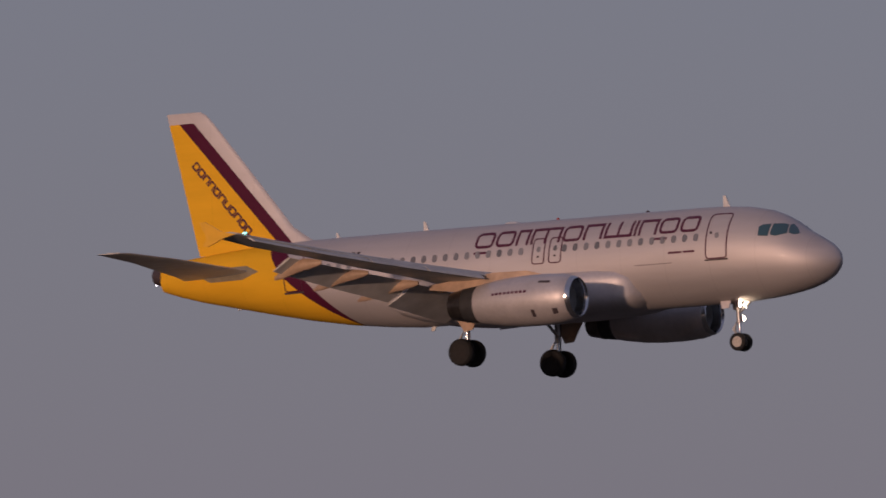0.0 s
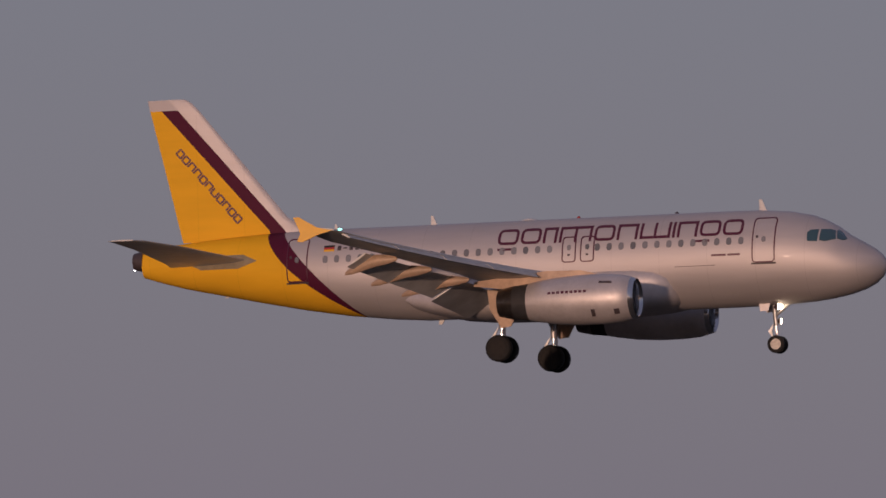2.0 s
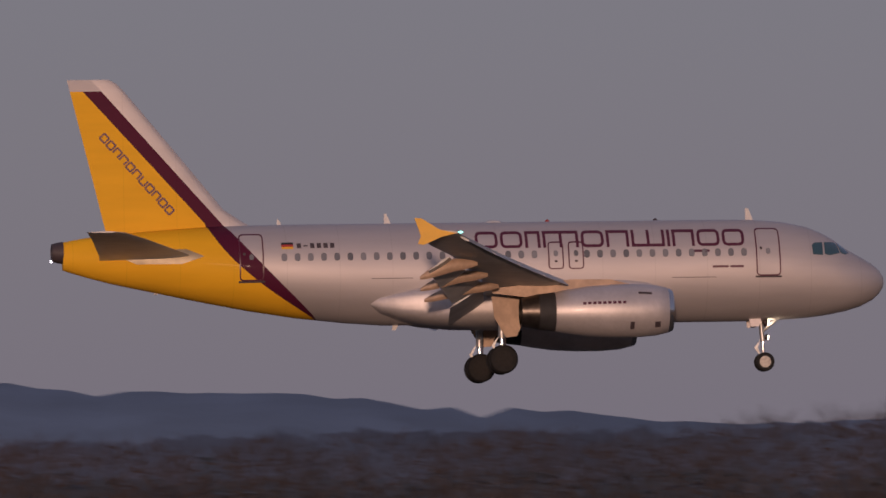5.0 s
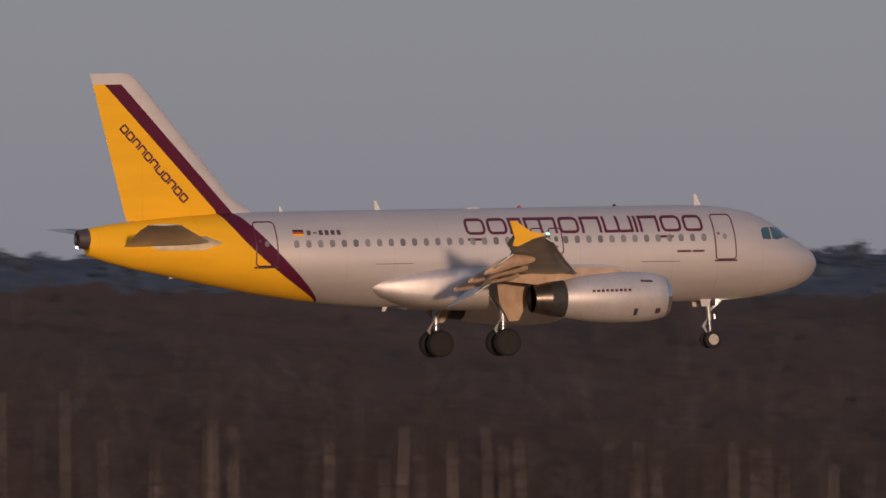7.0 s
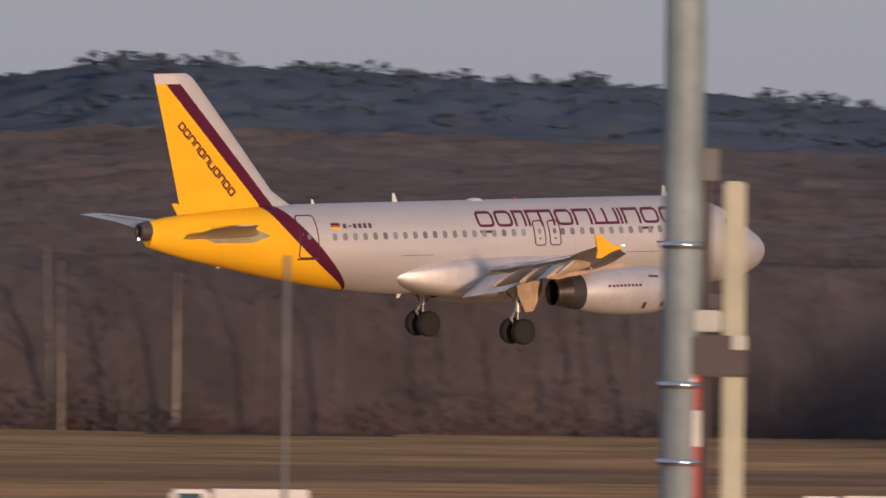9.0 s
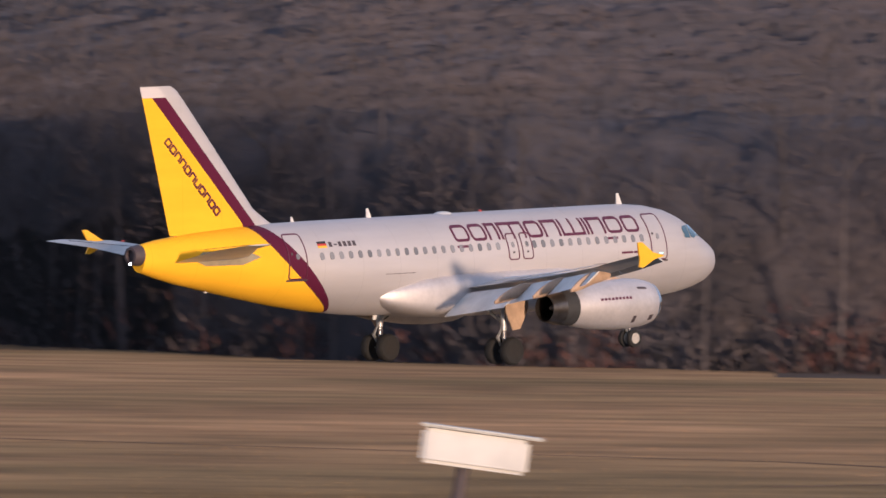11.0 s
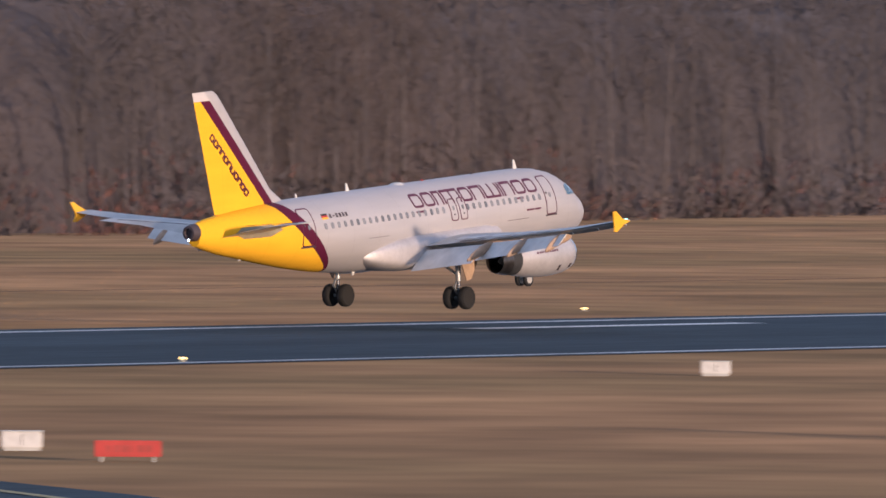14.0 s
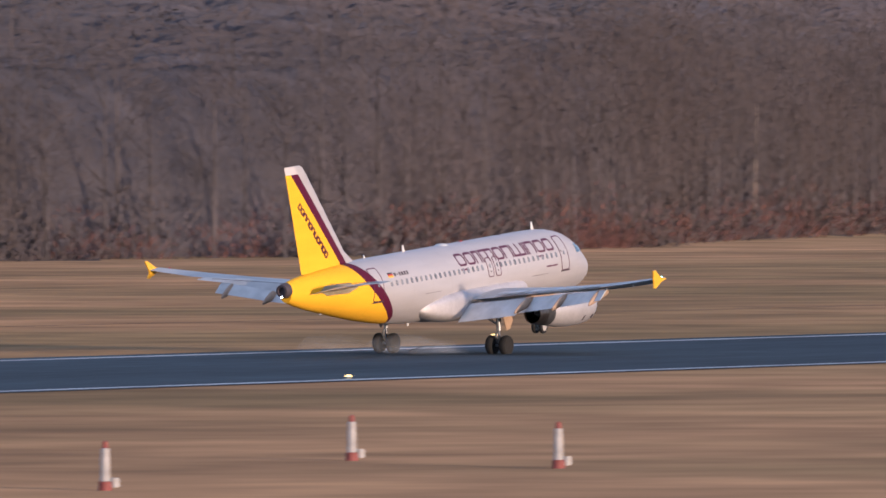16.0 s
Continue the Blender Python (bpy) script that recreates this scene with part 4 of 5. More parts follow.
        part("root_plate", skin_patch([(-11.7, 0.55), (-12.4, 0.85), (-14.5, 0.85), (-15.0, 0.55), (-14.4, 0.28), (-12.6, 0.26)], sd, 0.006, 0.012, 4), M_PLATE, plane, "bare silver plate round the tailplane root")
    for sd in (-1, 1):
        build_wing(sd, plane)
        build_engine(sd, plane)
    # cabin windows
    for sd in (-1, 1):
        group = []
        for k in range(36):
            x = 10.15 - 0.533 * k
            if 2.0 < x < 3.7:
                continue
            ob = part("window", skin_patch(round_box(x - 0.115, x + 0.115, 0.29, 0.61, 0.1, 3), sd, 0.004, 0.01), M_PANE, plane)
            group.append(ob)
        # doors: dark seals round each
        for x0, x1, z0, z1, r in ((10.66, 11.62, -0.49, 1.42, 0.14), (-10.28, -9.35, -0.45, 1.41, 0.14), (2.2, 2.78, -0.14, 0.94, 0.12), (3.02, 3.6, -0.14, 0.94, 0.12)):
            d = part("door", skin_patch(round_box(x0 + 0.03, x1 - 0.03, z0 + 0.03, z1 - 0.03, r, 3), sd, 0.003, 0.008, 4), M_LIVERY, plane, "flush exit door")
            part("door_seal", skin_strip(round_box(x0, x1, z0, z1, r, 3), 0.05, sd, 0.018, bmesh.new(), True), M_BURGUNDY, d, "dark outline")
            cx = (x0 + x1) / 2
            part("door_pane", skin_patch(round_box(cx - 0.09, cx + 0.09, 0.36, 0.60, 0.08, 3), sd, 0.012, 0.01), M_PANE, d)
            if x1 - x0 > 0.8:
                part("door_handle", skin_patch(round_box(cx - 0.34, cx - 0.24, 0.55, 0.66, 0.03, 2), sd, 0.012, 0.012), M_SEAL, d)
                part("sill", skin_strip([(x0 - 0.06, z0 - 0.06), (x1 + 0.06, z0 - 0.06)], 0.07, sd, 0.02, bmesh.new()), M_SEAL, d)
            else:
                part("placard", skin_patch(round_box(cx - 0.06, cx + 0.06, 0.12, 0.2, 0.03, 2), sd, 0.012, 0.01), M_SEAL, d)
        # the name along the body as plain strokes: frames, arches and cups
        x = -0.75 if sd < 0 else 10.15
        step = 1 if sd < 0 else -1
        lo, hi, st = 0.72, 1.42, 0.115
        for kind, wd in (("ring", .92), ("ring", .9), ("arch", .62), ("arch2", 1.45), ("ring", .92), ("arch", .92), ("cup2", 1.35), ("bar", .1), ("arch", .9), ("ring", .92), ("ring", .9)):
            a, b = (x, x + step * wd)
            a, b = min(a, b), max(a, b)
            bm = bmesh.new()
            if kind == "ring":
                skin_strip(round_box(a + st / 2, b - st / 2, lo + st / 2, hi - st / 2, 0.16, 3), st, sd, 0.012, bm, True)
            elif kind == "bar":
                skin_strip([((a + b) / 2, lo), ((a + b) / 2, hi)], st, sd, 0.012, bm)
            else:
                legs = [a + st / 2, b - st / 2] if not kind.endswith("2") else [a + st / 2, (a + b) / 2, b - st / 2]
                base, top = (lo, hi - st / 2) if "arch" in kind else (hi, lo + st / 2)
                for lx in legs:
                    skin_strip([(lx, base), (lx, top)], st, sd, 0.012, bm)
                skin_strip([(legs[0] - st / 2, top), (legs[-1] + st / 2, top)], st, sd, 0.0125, bm)
            part("name_shape", bm, M_BURGUNDY, plane, "burgundy stroke of the airline's name", smooth=False)
            x += step * (wd + 0.105)
        for x0, x1 in ((0.0, 0.62), (8.35, 8.95)):
            xa, xb = (x0 - 0.72, x1 - 0.72) if sd < 0 else (9.5 - x1, 9.5 - x0)
            if x0 > 1:
                xa, xb = (8.1, 8.75) if sd < 0 else (0.4, 1.05)
            part("name_shape", skin_strip([(xa, 0.52), (xb, 0.52)], 0.10, sd, 0.012, bmesh.new()), M_BURGUNDY, plane, smooth=False)
        # flag and registration bars
        for k, (m, z0) in enumerate(((M_BLACK, 0.97), (M_SIGN_RED, 0.88), (M_GOLD, 0.79))):
            part("flag_stripe", skin_patch([(-8.6, z0), (-8.12, z0), (-8.12, z0 + 0.088), (-8.6, z0 + 0.088)], sd, 0.004, 0.006), m, plane, smooth=False)
        for k in range(6):
            x0 = -7.98 + 0.27 * k
            zz = (0.89, 0.94) if k == 1 else (0.82, 1.02)
            part("marking_bar", skin_patch([(x0, zz[0]), (x0 + 0.17, zz[0]), (x0 + 0.17, zz[1]), (x0, zz[1])], sd, 0.004, 0.006), M_SEAL, plane, smooth=False)
        for k in range(2):
            part("type_bar", skin_patch([(8.85 + 0.72 * k, -0.17), (9.5 + 0.62 * k, -0.17), (9.5 + 0.62 * k, -0.08), (8.85 + 0.72 * k, -0.08)], sd, 0.004, 0.006), M_BURGUNDY, plane, smooth=False)
        for x0, x1, zz in ((7.2, 9.0, -0.55), (-5.0, -3.3, -0.45)):
            part("seam", skin_strip([(x0, zz), (x1, zz)], 0.022, sd, 0.006, bmesh.new()), M_SEAL, plane)
        # windscreen: three panes a side
        for outline in ([(14.56, 0.40), (14.38, 0.62), (14.16, 0.82), (14.10, 0.78), (14.20, 0.42), (14.40, 0.34)], [(14.06, 0.78), (13.90, 0.84), (13.52, 0.84), (13.50, 0.36), (13.72, 0.30), (14.16, 0.40)],
                        [(13.44, 0.84), (13.10, 0.82), (12.98, 0.72), (13.00, 0.34), (13.42, 0.31)]):
            part("cockpit_pane", skin_patch(outline, sd, 0.006, 0.016, 3), M_SCREEN, plane, "dark cockpit pane", smooth=False)
    # fin name: a slanted row of small plain frames on both faces
    for sd in (-1, 1):
        for k in range(11):
            u = (k + 0.5) / 11
            x, z = -15.66 + 2.83 * u, 5.58 - 3.22 * u
            d = Vector((2.83, 0, -3.22)).normalized()
            up = Vector((3.22, 0, 2.83)).normalized()
            thick = 0.205 - 0.035 * abs(z - 3) * 0.3
            bm = bmesh.new()
            hw, hh = 0.14, 0.14
            for p, q in (((-hw, -hh), (hw, -hh)), ((hw, -hh), (hw, hh)), ((hw, hh), (-hw, hh)), ((-hw, hh), (-hw, -hh))):
                if k in (2, 3, 5, 8) and p == (-hw, -hh) or k == 6 and p == (hw, hh):
                    continue
                c = Vector((x, sd * FIN_SIDE(x, z), z))
                a, b = c + d * p[0] + up * p[1], c + d * q[0] + up * q[1]
                t = (b - a).normalized()
                s = t.cross(Vector((0, 1, 0))) * 0.035
                slab([a + s, b + s, b - s, a - s], (0, 1, 0), 0.05, bm)
            part("fin_name_shape", bm, M_BURGUNDY, plane, smooth=False)
    # aerials, beacons, drains
    for x, h, c, m in ((10.65, 0.46, 0.34, M_WHITE), (-4.1, 0.40, 0.30, M_WHITE), (-8.5, 0.22, 0.2, M_WHITE)):
        part("blade_aerial", slab([(x + c / 2, 0, 1.8), (x - c * 0.15, 0, 1.86 + h), (x - c * 0.5, 0, 1.86 + h), (x - c / 2, 0, 1.8)], (0, 1, 0), 0.05), m, plane, "white blade aerial")
    for x, m, r in ((0.2, M_WHITE, 0.4), (2.4, M_RED, 0.1), (6.8, M_SEAL, 0.1)):
        part("roof_bump", turned([(0, r), (0.05, r * 0.9), (0.10, r * 0.55), (0.12, 0.02)], (x, 0, 1.84), (0, 0, 1), 14), m, plane)
    for x, z, h in ((-3.75, -1.95, 0.5), (-10.2, -1.2, 0.2), (-13.4, -0.75, 0.15)):
        part("drain_mast", slab([(x + 0.2, 0, z), (x - 0.1, 0, z - h), (x - 0.25, 0, z - h), (x - 0.15, 0, z)], (0, 1, 0), 0.05), M_WHITE, plane)
    build_gear(plane)
    return plane


def FIN_SIDE(x, z):
    """Half thickness of the fin at a place."""
    le = float(np.interp(z, [2.0, 2.5, 3.2, 5.2, 7.2], [-10.0, -10.75, -11.32, -12.95, -14.6]))
    te = float(np.interp(z, [2.0, 7.2], [-15.62, -16.86]))
    c = le - te
    u = max(0.02, min(0.98, (le - x) / c))
    t = 0.07 * min(c, 5.2) * (1.48 * math.sqrt(u) - 0.63 * u - 1.76 * u * u + 1.42 * u**3 - 0.51 * u**4)
    return t * 1.0


def build_gear(plane):
    for sd in (-1, 1):
        y = sd * 3.8
        leg = part("main_gear", tube((0.0, y, -1.5), (0, y, -3.0), 0.15, 0.14), M_STEEL, plane, "main landing gear leg")
        part("piston", tube((0, y, -2.95), (0, y, -3.88), 0.085), M_LIP, leg, "bright oleo piston")
        part("side_stay", tube((0.0, y, -2.7), (0.05, y - sd * 1.5, -1.9), 0.07), M_STEEL, leg)
        part("torque_link", slab([(-0.12, y, -2.9), (-0.42, y, -3.3), (-0.12, y, -3.75), (-0.3, y, -3.3)], (0, 1, 0), 0.1), M_STEEL, leg)
        part("axle", tube((0, y - 0.62, -3.87), (0, y + 0.62, -3.87), 0.08), M_STEEL, leg)
        for o in (-0.46, 0.46):
            wheel(leg, (0, y + o, -3.87), 0.585, 0.42)
        part("gear_door", slab([(0.95, y + sd * 0.55, -1.35), (0.95, y + sd * 0.5, -2.15), (0.55, y + sd * 0.42, -2.95), (0.12, y + sd * 0.42, -3.0), (-0.35, y + sd * 0.5, -2.2), (-0.45, y + sd * 0.55, -1.35)], (0, 1, 0.05), 0.05), M_FAIRING, leg, "leg door, warm sunlight in its colour")
        part("brake_pipe", tube((0.16, y, -1.9), (0.12, y, -3.8), 0.03), M_SEAL, leg)
    leg = part("nose_gear", tube((11.0, 0, -1.7), (11.1, 0, -3.1), 0.11, 0.1), M_STEEL, plane, "nose landing gear leg")
    part("piston", tube((11.1, 0, -3.05), (11.15, 0, -3.9), 0.07), M_LIP, leg)
    part("drag_stay", tube((11.08, 0, -2.7), (12.1, 0, -1.85), 0.06), M_STEEL, leg)
    part("torque_link", slab([(11.0, 0, -3.0), (10.75, 0, -3.35), (11.05, 0, -3.75), (10.9, 0, -3.35)], (0, 1, 0), 0.08), M_STEEL, leg)
    part("axle", tube((11.15, -0.32, -3.92), (11.15, 0.32, -3.92), 0.06), M_STEEL, leg)
    for o in (-0.25, 0.25):
        wheel(leg, (11.15, o, -3.92), 0.385, 0.22, hub=M_PALE_HUB)
    for sd in (-1, 1):
        part("gear_door", slab([(11.05, sd * 0.45, -1.95), (10.9, sd * 0.5, -2.5), (10.55, sd * 0.5, -2.5), (10.45, sd * 0.45, -1.95)], (0, 1, 0), 0.04), M_SILVER, leg)
        hd = part("lamp_housing", turned([(-0.14, 0.05), (-0.06, 0.13), (0.05, 0.15), (0.07, 0.135)], (11.22, sd * 0.24, -2.33), (1, 0, -0.05), 14), M_SEAL, leg)
        part("taxi_lamp", turned([(0.072, 0.138), (0.09, 0.11), (0.095, 0.01)], (11.22, sd * 0.24, -2.33), (1, 0, -0.05), 14), M_LAMP, hd, "lit landing lamp")
        part("lamp_bracket", tube((11.06, 0, -2.35), (11.2, sd * 0.24, -2.33), 0.035), M_STEEL, leg)
    hd = part("lamp_housing", turned([(-0.1, 0.04), (-0.04, 0.11), (0.05, 0.125), (0.07, 0.11)], (11.25, 0, -2.92), (1, 0, -0.05), 14), M_SEAL, leg)
    part("runway_lamp", turned([(0.072, 0.115), (0.085, 0.09), (0.09, 0.01)], (11.25, 0, -2.92), (1, 0, -0.05), 14), M_LAMP, hd, "lit landing lamp")


airliner = build_airliner()


# ---- masts and posts before the field ----
def light_mast(bearing, distance, r, top, joints=()):
    x, y = distance * math.sin(radians(bearing)), distance * math.cos(radians(bearing))
    root = new("light_mast")
    root.location = (x, y, 0)
    tagged(root, "round grey galvanised steel light mast on the grass", "mast")
    part("pole", turned([(0, r * 1.5), (0.06, r * 1.45), (0.07, r * 1.12), (top, r * 0.94)], (0, 0, 0), (0, 0, 1), 24), M_GALV, root)
    for z in joints:
        part("band", turned([(-0.02, r * 1.06), (-0.01, r * 1.12), (0.01, r * 1.12), (0.02, r * 1.06)], (0, 0, z), (0, 0, 1), 24, caps=False), M_LIP, root, "bright steel clamp band")
    arm = part("lamp_arm", tube((0, 0, top), (0, -1.6, top + 0.5), r * 0.5, r * 0.4), M_GALV, root)
    part("lamp_head", box((-0.2, -2.5, top + 0.42), (0.2, -1.5, top + 0.62), 0.05), M_GREYBOX, arm)
    return root


light_mast(6.75, 80, 0.126, 21)
light_mast(35.14, 80, 0.115, 19, (13.12, 13.55, 14.33))
light_mast(52.345, 55, 0.128, 17)


def equipment_mast(bearing, distance):
    """The cream post with its boxes, clamp and red-and-white rod beside a light mast."""
    x, y = distance * math.sin(radians(bearing)), distance * math.cos(radians(bearing))
    root = new("equipment_mast")
    root.location = (x, y, 0)
    root.location.z = -0.17
    root.rotation_euler = (0, 0, -radians(bearing))
    tagged(root, "cream post with grey boxes and a red-and-white rod", "equipment mast")
    part("post", box((-0.062, -0.062, 0), (0.062, 0.062, 14.86), 0.015), M_CREAM, root, "cream square post")
    part("top_box", box((-0.20, -0.08, 14.86), (-0.09, 0.08, 15.04), 0.01), M_MAST, root)
    part("side_tube", tube((-0.15, 0, 12.0), (-0.15, 0, 14.86), 0.022), M_SEAL, root)
    part("side_box", box((-0.25, -0.09, 14.02), (-0.07, 0.09, 14.14), 0.01), M_GREYBOX, root)
    part("small_box", box((-0.16, -0.07, 14.15), (-0.07, 0.07, 14.23), 0.01), M_SEAL, root)
    part("clamp", box((-0.26, -0.10, 13.77), (0.075, 0.10, 14.0), 0.012), M_SEAL, root, "dark clamp")
    part("clamp_plate", box((-0.01, -0.11, 13.92), (0.075, -0.098, 14.0), 0.004), M_GREYBOX, root)
    rod = part("marker_rod", tube((-0.21, -0.06, 12.9), (-0.21, -0.06, 13.86), 0.032, 0.032, 14), M_RED, root, "red and white rod")
    part("white_sleeve", tube((-0.21, -0.06, 13.38), (-0.21, -0.06, 13.58), 0.036, 0.036, 14), M_WHITE, rod)
    part("white_tag", box((-0.30, -0.10, 13.70), (-0.21, -0.04, 13.76), 0.004), M_WHITE, rod)
    return root


equipment_mast(35.345, 80)


def thin_mast(bearing, distance, top):
    x, y = distance * math.sin(radians(bearing)), distance * math.cos(radians(bearing))
    root = new("thin_mast")
    root.location = (x, y, 0)
    tagged(root, "slender grey steel mast standing on the grass", "mast", "row of slender masts")
    part("pole", turned([(0, 0.16), (0.05, 0.15), (0.06, 0.045), (top, 0.04)], (0, 0, 0), (0, 0, 1), 12), M_MAST, root)
    part("cap", turned([(top, 0.046), (top + 0.05, 0.044), (top + 0.08, 0.03)], (0, 0, 0), (0, 0, 1), 12), M_MAST, root)
    return root


for bearing, top in ((26.22, 15.1), (26.64, 15.2), (27.07, 15.25), (27.98, 15.4), (28.06, 15.25), (30.35, 14.9), (30.66, 15.1), (31.17, 14.9), (31.33, 15.2), (33.56, 14.95), (36.33, 14.7)):
    thin_mast(bearing, 220, top - 0.34)


# ---- things on the grass ----
def cabinet(x, y, w, h, label, mat=None):
    root = new("equipment_cabinet")
    root.location = (x, y, 0)
    root.rotation_euler = (0, 0, -radians(math.degrees(math.atan2(x, y))))
    tagged(root, label, "cabinet")
    part("plinth", box((-w / 2 + 0.06, -0.3, 0), (w / 2 - 0.06, 0.3, 0.14), 0.01), M_GREYBOX, root)
    part("body", box((-w / 2, -0.35, 0.12), (w / 2, 0.35, h), 0.03), mat or M_WHITE, root)
    part("lid", box((-w / 2 - 0.03, -0.38, h - 0.002), (w / 2 + 0.03, 0.38, h + 0.05), 0.015), M_GREYBOX, root)
    part("door_gap", box((-0.012, -0.362, 0.2), (0.012, -0.346, h - 0.08)), M_SEAL, root)
    return root


cabinet(402.8, 305.4, 1.45, 0.66, "low white equipment cabinet on dry grass")
cabinet(520.2, 356.2, 1.3, 0.62, "low white equipment cabinet on dry grass")
cabinet(440, 289.2, 1.0, 1.22, "upright white equipment cabinet on dry grass")


def red_sign(x, y):
    root = new("taxi_sign")
    root.location = (x, y, 0)
    root.rotation_euler = (0, 0, -math.atan2(x, y))
    tagged(root, "low red mandatory airfield sign on short feet", "sign")
    part("panel", box((-1.15, -0.1, 0.18), (1.15, 0.1, 0.74), 0.03), M_SIGN_RED, root, "red sign panel")
    for k, w in enumerate((0.16, 0.22, 0.22, 0.10, 0.22, 0.22)):
        part("sign_bar", box((-0.75 + 0.27 * k, -0.112, 0.34), (-0.75 + 0.27 * k + w, -0.099, 0.58)), M_RED, root)
    for sx in (-0.9, 0.9):
        part("foot", tube((sx, 0, 0), (sx, 0, 0.2), 0.05), M_GREYBOX, root)


red_sign(394.3, 294.4)


def marker_post(x, y, h):
    """A frangible post: red foot, white body, a small box beside it."""
    root = new("marker_post")
    root.location = (x, y, 0)
    tagged(root, "weathered pale marker post with a red foot on dry grass", "marker post", "marker posts")
    part("foot", turned([(0, 0.26), (0.32, 0.24), (0.34, 0.2)], (0, 0, 0), (0, 0, 1), 14), M_FOOT, root, "red foot")
    part("post", turned([(0.3, 0.19), (h - 0.3, 0.16), (h - 0.28, 0.12)], (0, 0, 0), (0, 0, 1), 14), M_POST, root)
    part("cap", turned([(h - 0.3, 0.11), (h - 0.05, 0.10), (h, 0.03)], (0, 0, 0), (0, 0, 1), 14), M_FOOT, root, "red cap")
    part("junction_box", box((0.42, -0.15, 0.1), (0.78, 0.15, 0.46), 0.03), M_POST, root)
    return root


post = marker_post(438.6, 291.8, 1.85)
for x, y in ((438.3, 282.6), (451.7, 282.1), (494.6, 297.2), (487.4, 283.4)):
    copy_thing(post, pose(x, y, 0))


def camera_mast(bearing, distance, z):
    """A white weatherproof housing tilted down on a slim mast."""
    x, y = distance * math.sin(radians(bearing)), distance * math.cos(radians(bearing))
    root = new("camera_mast")
    root.location = (x, y, 0)
    root.rotation_euler = (0, 0, -radians(bearing))
    tagged(root, "white oblong weatherproof housing on a slim grey mast", "camera mast")
    part("mast", tube((-0.12, 0, 0), (-0.12, 0, z - 0.25), 0.10, 0.09), M_WHITE, root)
    part("neck", tube((-0.12, 0, z - 0.25), (-0.08, 0, z + 0.02), 0.05), M_SEAL, root, "dark swivel neck")
    bm = box((-0.42, -0.15, 0.0), (0.40, 0.15, 0.27), 0.03)
    bmesh.ops.rotate(bm, verts=bm.verts, cent=(0, 0, 0), matrix=Matrix.Rotation(radians(7), 3, "Y"))
    bmesh.ops.translate(bm, verts=bm.verts, vec=(0, 0, z))
    part("housing", bm, M_WHITE, root)
    bm = box((-0.44, -0.18, 0.275), (0.50, 0.18, 0.30), 0.01)
    bmesh.ops.rotate(bm, verts=bm.verts, cent=(0, 0, 0), matrix=Matrix.Rotation(radians(7), 3, "Y"))
    bmesh.ops.translate(bm, verts=bm.verts, vec=(0, 0, z))
    part("sun_hood", bm, M_GREYBOX, root)


camera_mast(43.8, 109, 11.75)


def white_truck(bearing, distance, label):
    """A white box truck, its distance chosen to fit the camera's view."""
    x, y = distance * math.sin(radians(bearing)), distance * math.cos(radians(bearing))
    root = new("box_truck")
    root.location = (x, y, 0)
    root.rotation_euler = (0, 0, -radians(bearing))
    tagged(root, label, "truck")
    part("chassis", box((-4.1, -1.0, 0.5), (4.1, 1.0, 0.8), 0.03), M_SEAL, root)
    part("cargo_box", box((-1.6, -1.15, 0.8), (4.2, 1.15, 2.55), 0.06), M_WHITE, root)
    cab = part("cab", box((-4.2, -1.1, 0.6), (-1.75, 1.1, 2.5), 0.22), M_WHITE, root)
    part("side_window", box((-3.7, -1.13, 1.5), (-2.3, -1.09, 2.25), 0.01), M_SCREEN, cab, "dark side window")
    part("roof_rail", box((-1.5, -1.0, 2.56), (4.0, -0.95, 2.66), 0.01), M_SEAL, root)
    for wx in (-3.2, 1.6, 2.7):
        for wy in (-0.95, 0.95):
            wheel(root, (wx, wy, 0.48), 0.48, 0.3)


white_truck(33.38, 868, "white box truck with dark cab window in the far field")
white_truck(35.9, 868, "white box truck with dark cab window in the far field")
white_truck(30.4, 1210, "white box truck with dark cab window in the far field")


def smoke_puff(long, wide, high, seed):
    """A thin drifting wisp of tyre smoke: one uneven flat-bottomed billow."""
    bm = bmesh.new()
    bmesh.ops.create_icosphere(bm, subdivisions=3, radius=1.0)
    for v in bm.verts:
        k = 1 + 0.35 * noise.noise(v.co * 1.6 + Vector((seed * 7.1, 0, 0)))
        v.co = Vector((v.co.x * long * k, v.co.y * wide * k, max(-0.15, v.co.z) * high * k))
    ob = part("tyre_smoke", bm, M_SMOKE)
    return tagged(ob, "thin pale wisp of tyre smoke over the runway", "smoke", "wisps of tyre smoke")


puffs = [(smoke_puff(*size, n), start, y, away) for n, (size, start, y, away) in enumerate((
    ((2.4, 0.9, 0.5), 15.52, 422.0, 0.0), ((3.0, 1.0, 0.7), 15.56, 421.8, 0.35), ((3.6, 1.1, 0.85), 15.60, 422.1, 0.7), ((2.6, 1.0, 0.7), 15.66, 421.9, 0.2),
    ((2.6, 0.9, 0.6), 15.80, 429.3, 0.1), ((3.4, 1.1, 0.8), 15.84, 429.5, 0.5)))]

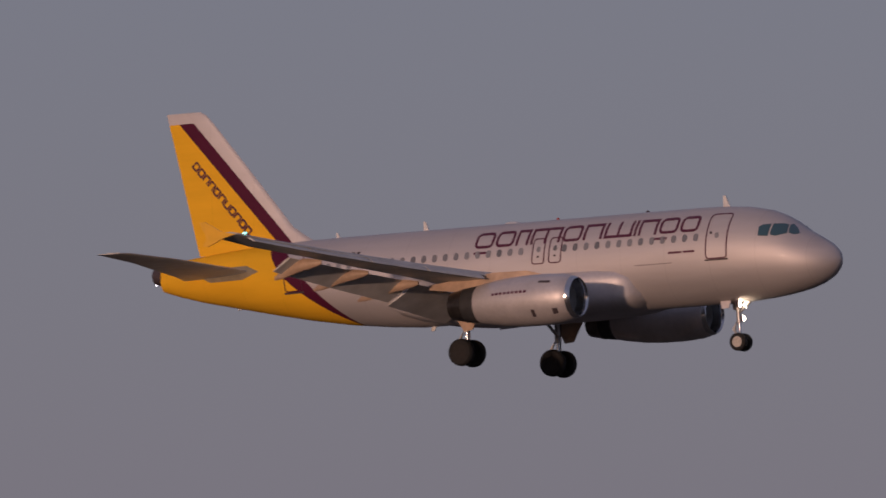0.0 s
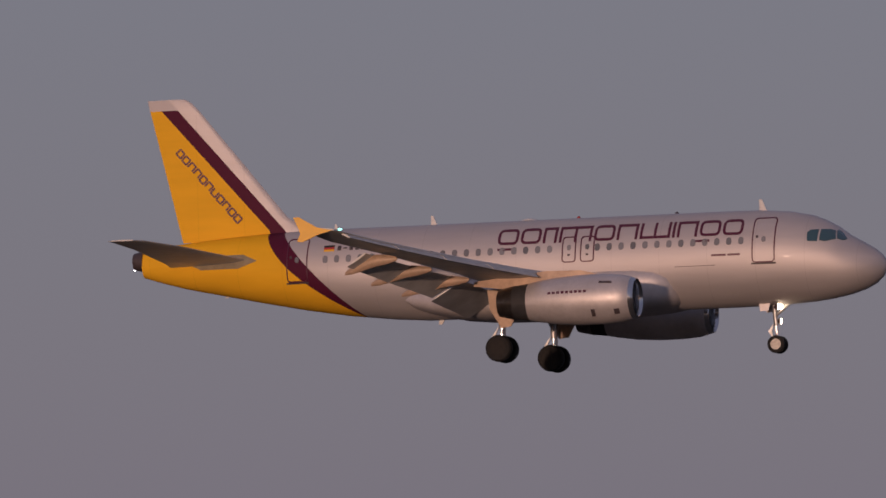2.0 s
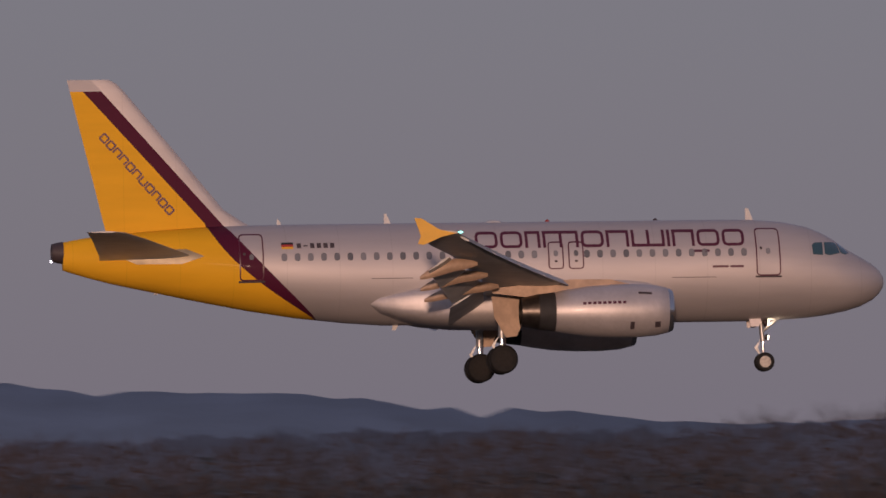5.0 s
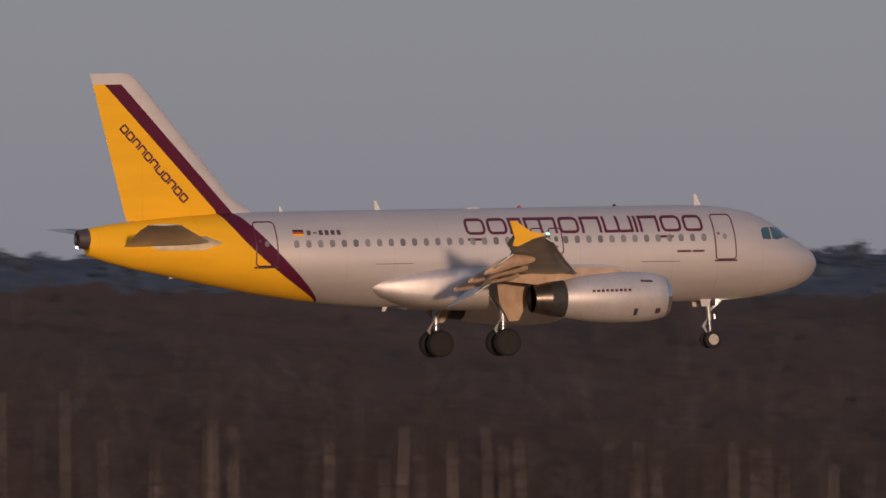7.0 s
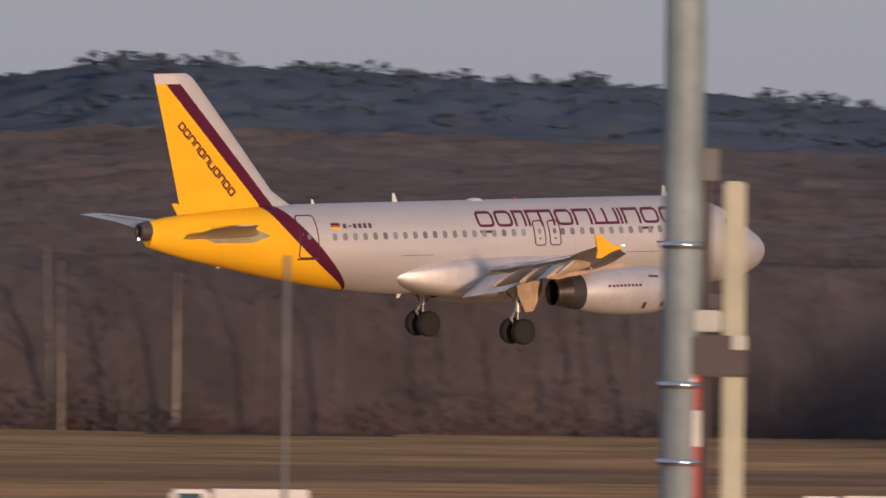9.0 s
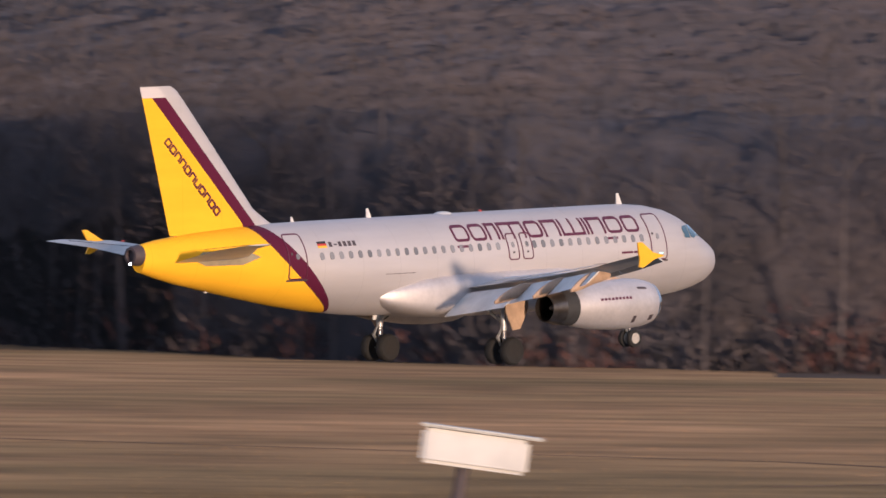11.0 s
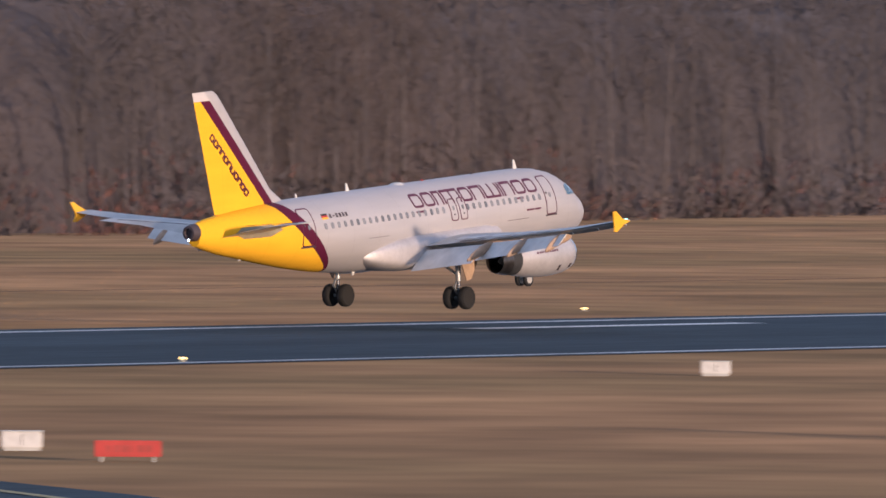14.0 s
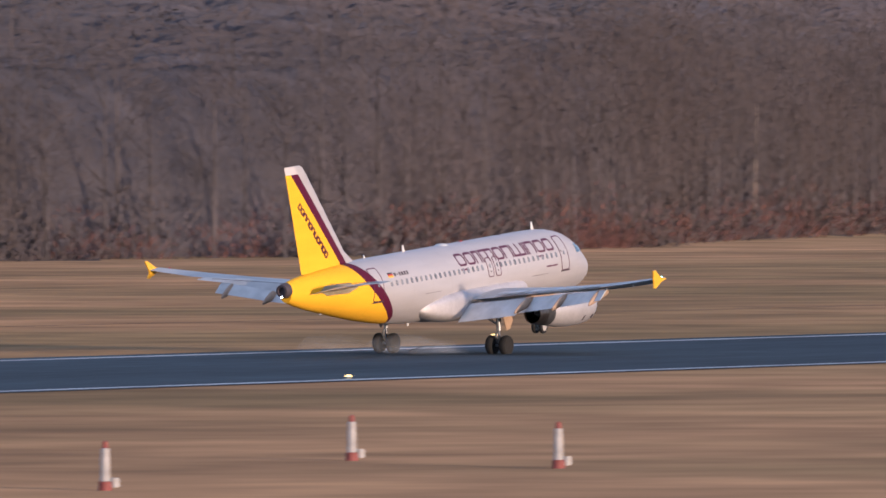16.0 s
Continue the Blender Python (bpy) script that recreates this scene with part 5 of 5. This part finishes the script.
# ---- what moves ----
# seconds, place of the body's axis over the main gear, nose-up angle, bank, added yaw
# distance and yaw are set to fit the camera's view, in place of zoom
PLANE_ROWS = [
    (0, -173.46, 584.11, 46.45, 2.11, -1.32, 13.977), (0.5, -161.91, 646.54, 44.9, 1.55, -0.92, 13.313), (1, -128.83, 632.7, 43.35, 1.02, -0.83, 12.605),
    (1.5, -96.73, 622.53, 41.8, 1.17, -1.89, 11.874), (2, -63.85, 612.96, 40.25, 1.38, -1.28, 11.083), (2.5, -31.6, 601.61, 38.7, 1.32, -1.01, 10.248),
    (3, 1.37, 592.76, 37.15, 0.76, -0.38, 9.376), (3.5, 33.43, 583.18, 35.6, 0.54, -0.43, 8.516), (4, 65.15, 576.47, 34.05, 0.48, -1.12, 7.652),
    (4.5, 96.02, 570.51, 32.5, 0.56, -1.75, 6.873), (5, 127.11, 565.7, 30.95, 0.55, -1.38, 5.778), (5.5, 158.02, 562.05, 29.15, 0.64, -1, 4.836),
    (6, 189.04, 559.37, 27.35, 0.75, -0.61, 3.941), (6.5, 220.42, 557.58, 25.55, 0.87, -0.22, 3.119), (7, 252.35, 556.6, 23.75, 0.97, 0.14, 2.383),
    (7.5, 284.95, 556.35, 21.95, 1.03, 0.47, 1.74), (8, 317.74, 557.66, 20.2, 0.81, 0.41, 1.19), (8.5, 350.96, 558.08, 18.45, 1.07, 1.3, 0.68),
    (9, 363.75, 533.43, 16.73, 1.92, 2.26, 0.17), (9.2, 365.4, 516.9, 16.1, 2.17, 2.15, 0), (9.7, 376.5, 485, 14.49, 2.34, 1.62, 0),
    (10.2, 391.1, 462.9, 12.9, 2.49, 1.05, 0), (10.7, 408, 446.8, 11.3, 2.63, 0.5, 0), (11.1, 423.5, 437.6, 10.07, 2.75, 0.1, 0),
    (11.5, 441.68, 432, 8.84, 2.87, -0.25, 0), (12, 473.24, 432.57, 7.94, 3.06, -0.03, 0), (12.5, 505.73, 431.74, 7.14, 3.58, -0.26, 0),
    (13, 536.73, 431.44, 6.54, 3.85, -1.1, -0.06), (13.5, 564.23, 427.97, 6.04, 3.86, -0.29, -0.035), (14, 595.38, 427.55, 5.54, 4.35, 0.15, 0.074),
    (14.5, 624.98, 426.26, 5.19, 4.41, 0.59, 0), (15, 656.28, 426.51, 4.84, 4.34, 1.3, 0), (15.5, 686.49, 425.74, 4.54, 4.63, 1.57, 0),
    (16, 714.6, 423.37, 4.44, 4.57, 0.72, 0)]



def motions():
    walk(airliner, [(t, pose(x, y, z, bank, -nose_up, -view_yaw)) for t, x, y, z, nose_up, bank, view_yaw in glide(PLANE_ROWS)])
    # each wisp leaves the surface where its tyre touches down and is dragged along in the wake
    for puff, start, y, away in puffs:
        x = 686.5 + 57 * (start - 15.5)
        drag = 50 - 16 * away
        walk(puff, [(0, pose(x, y, -2.5)), (start - 0.1, pose(x - 1, y, -2.5)), (start, pose(x, y, -0.2)), (start + 0.1, pose(x + 0.1 * drag, y, 0.1)), (16, pose(x + (16 - start) * drag, y, 0.15 + 0.4 * away))])


motions()
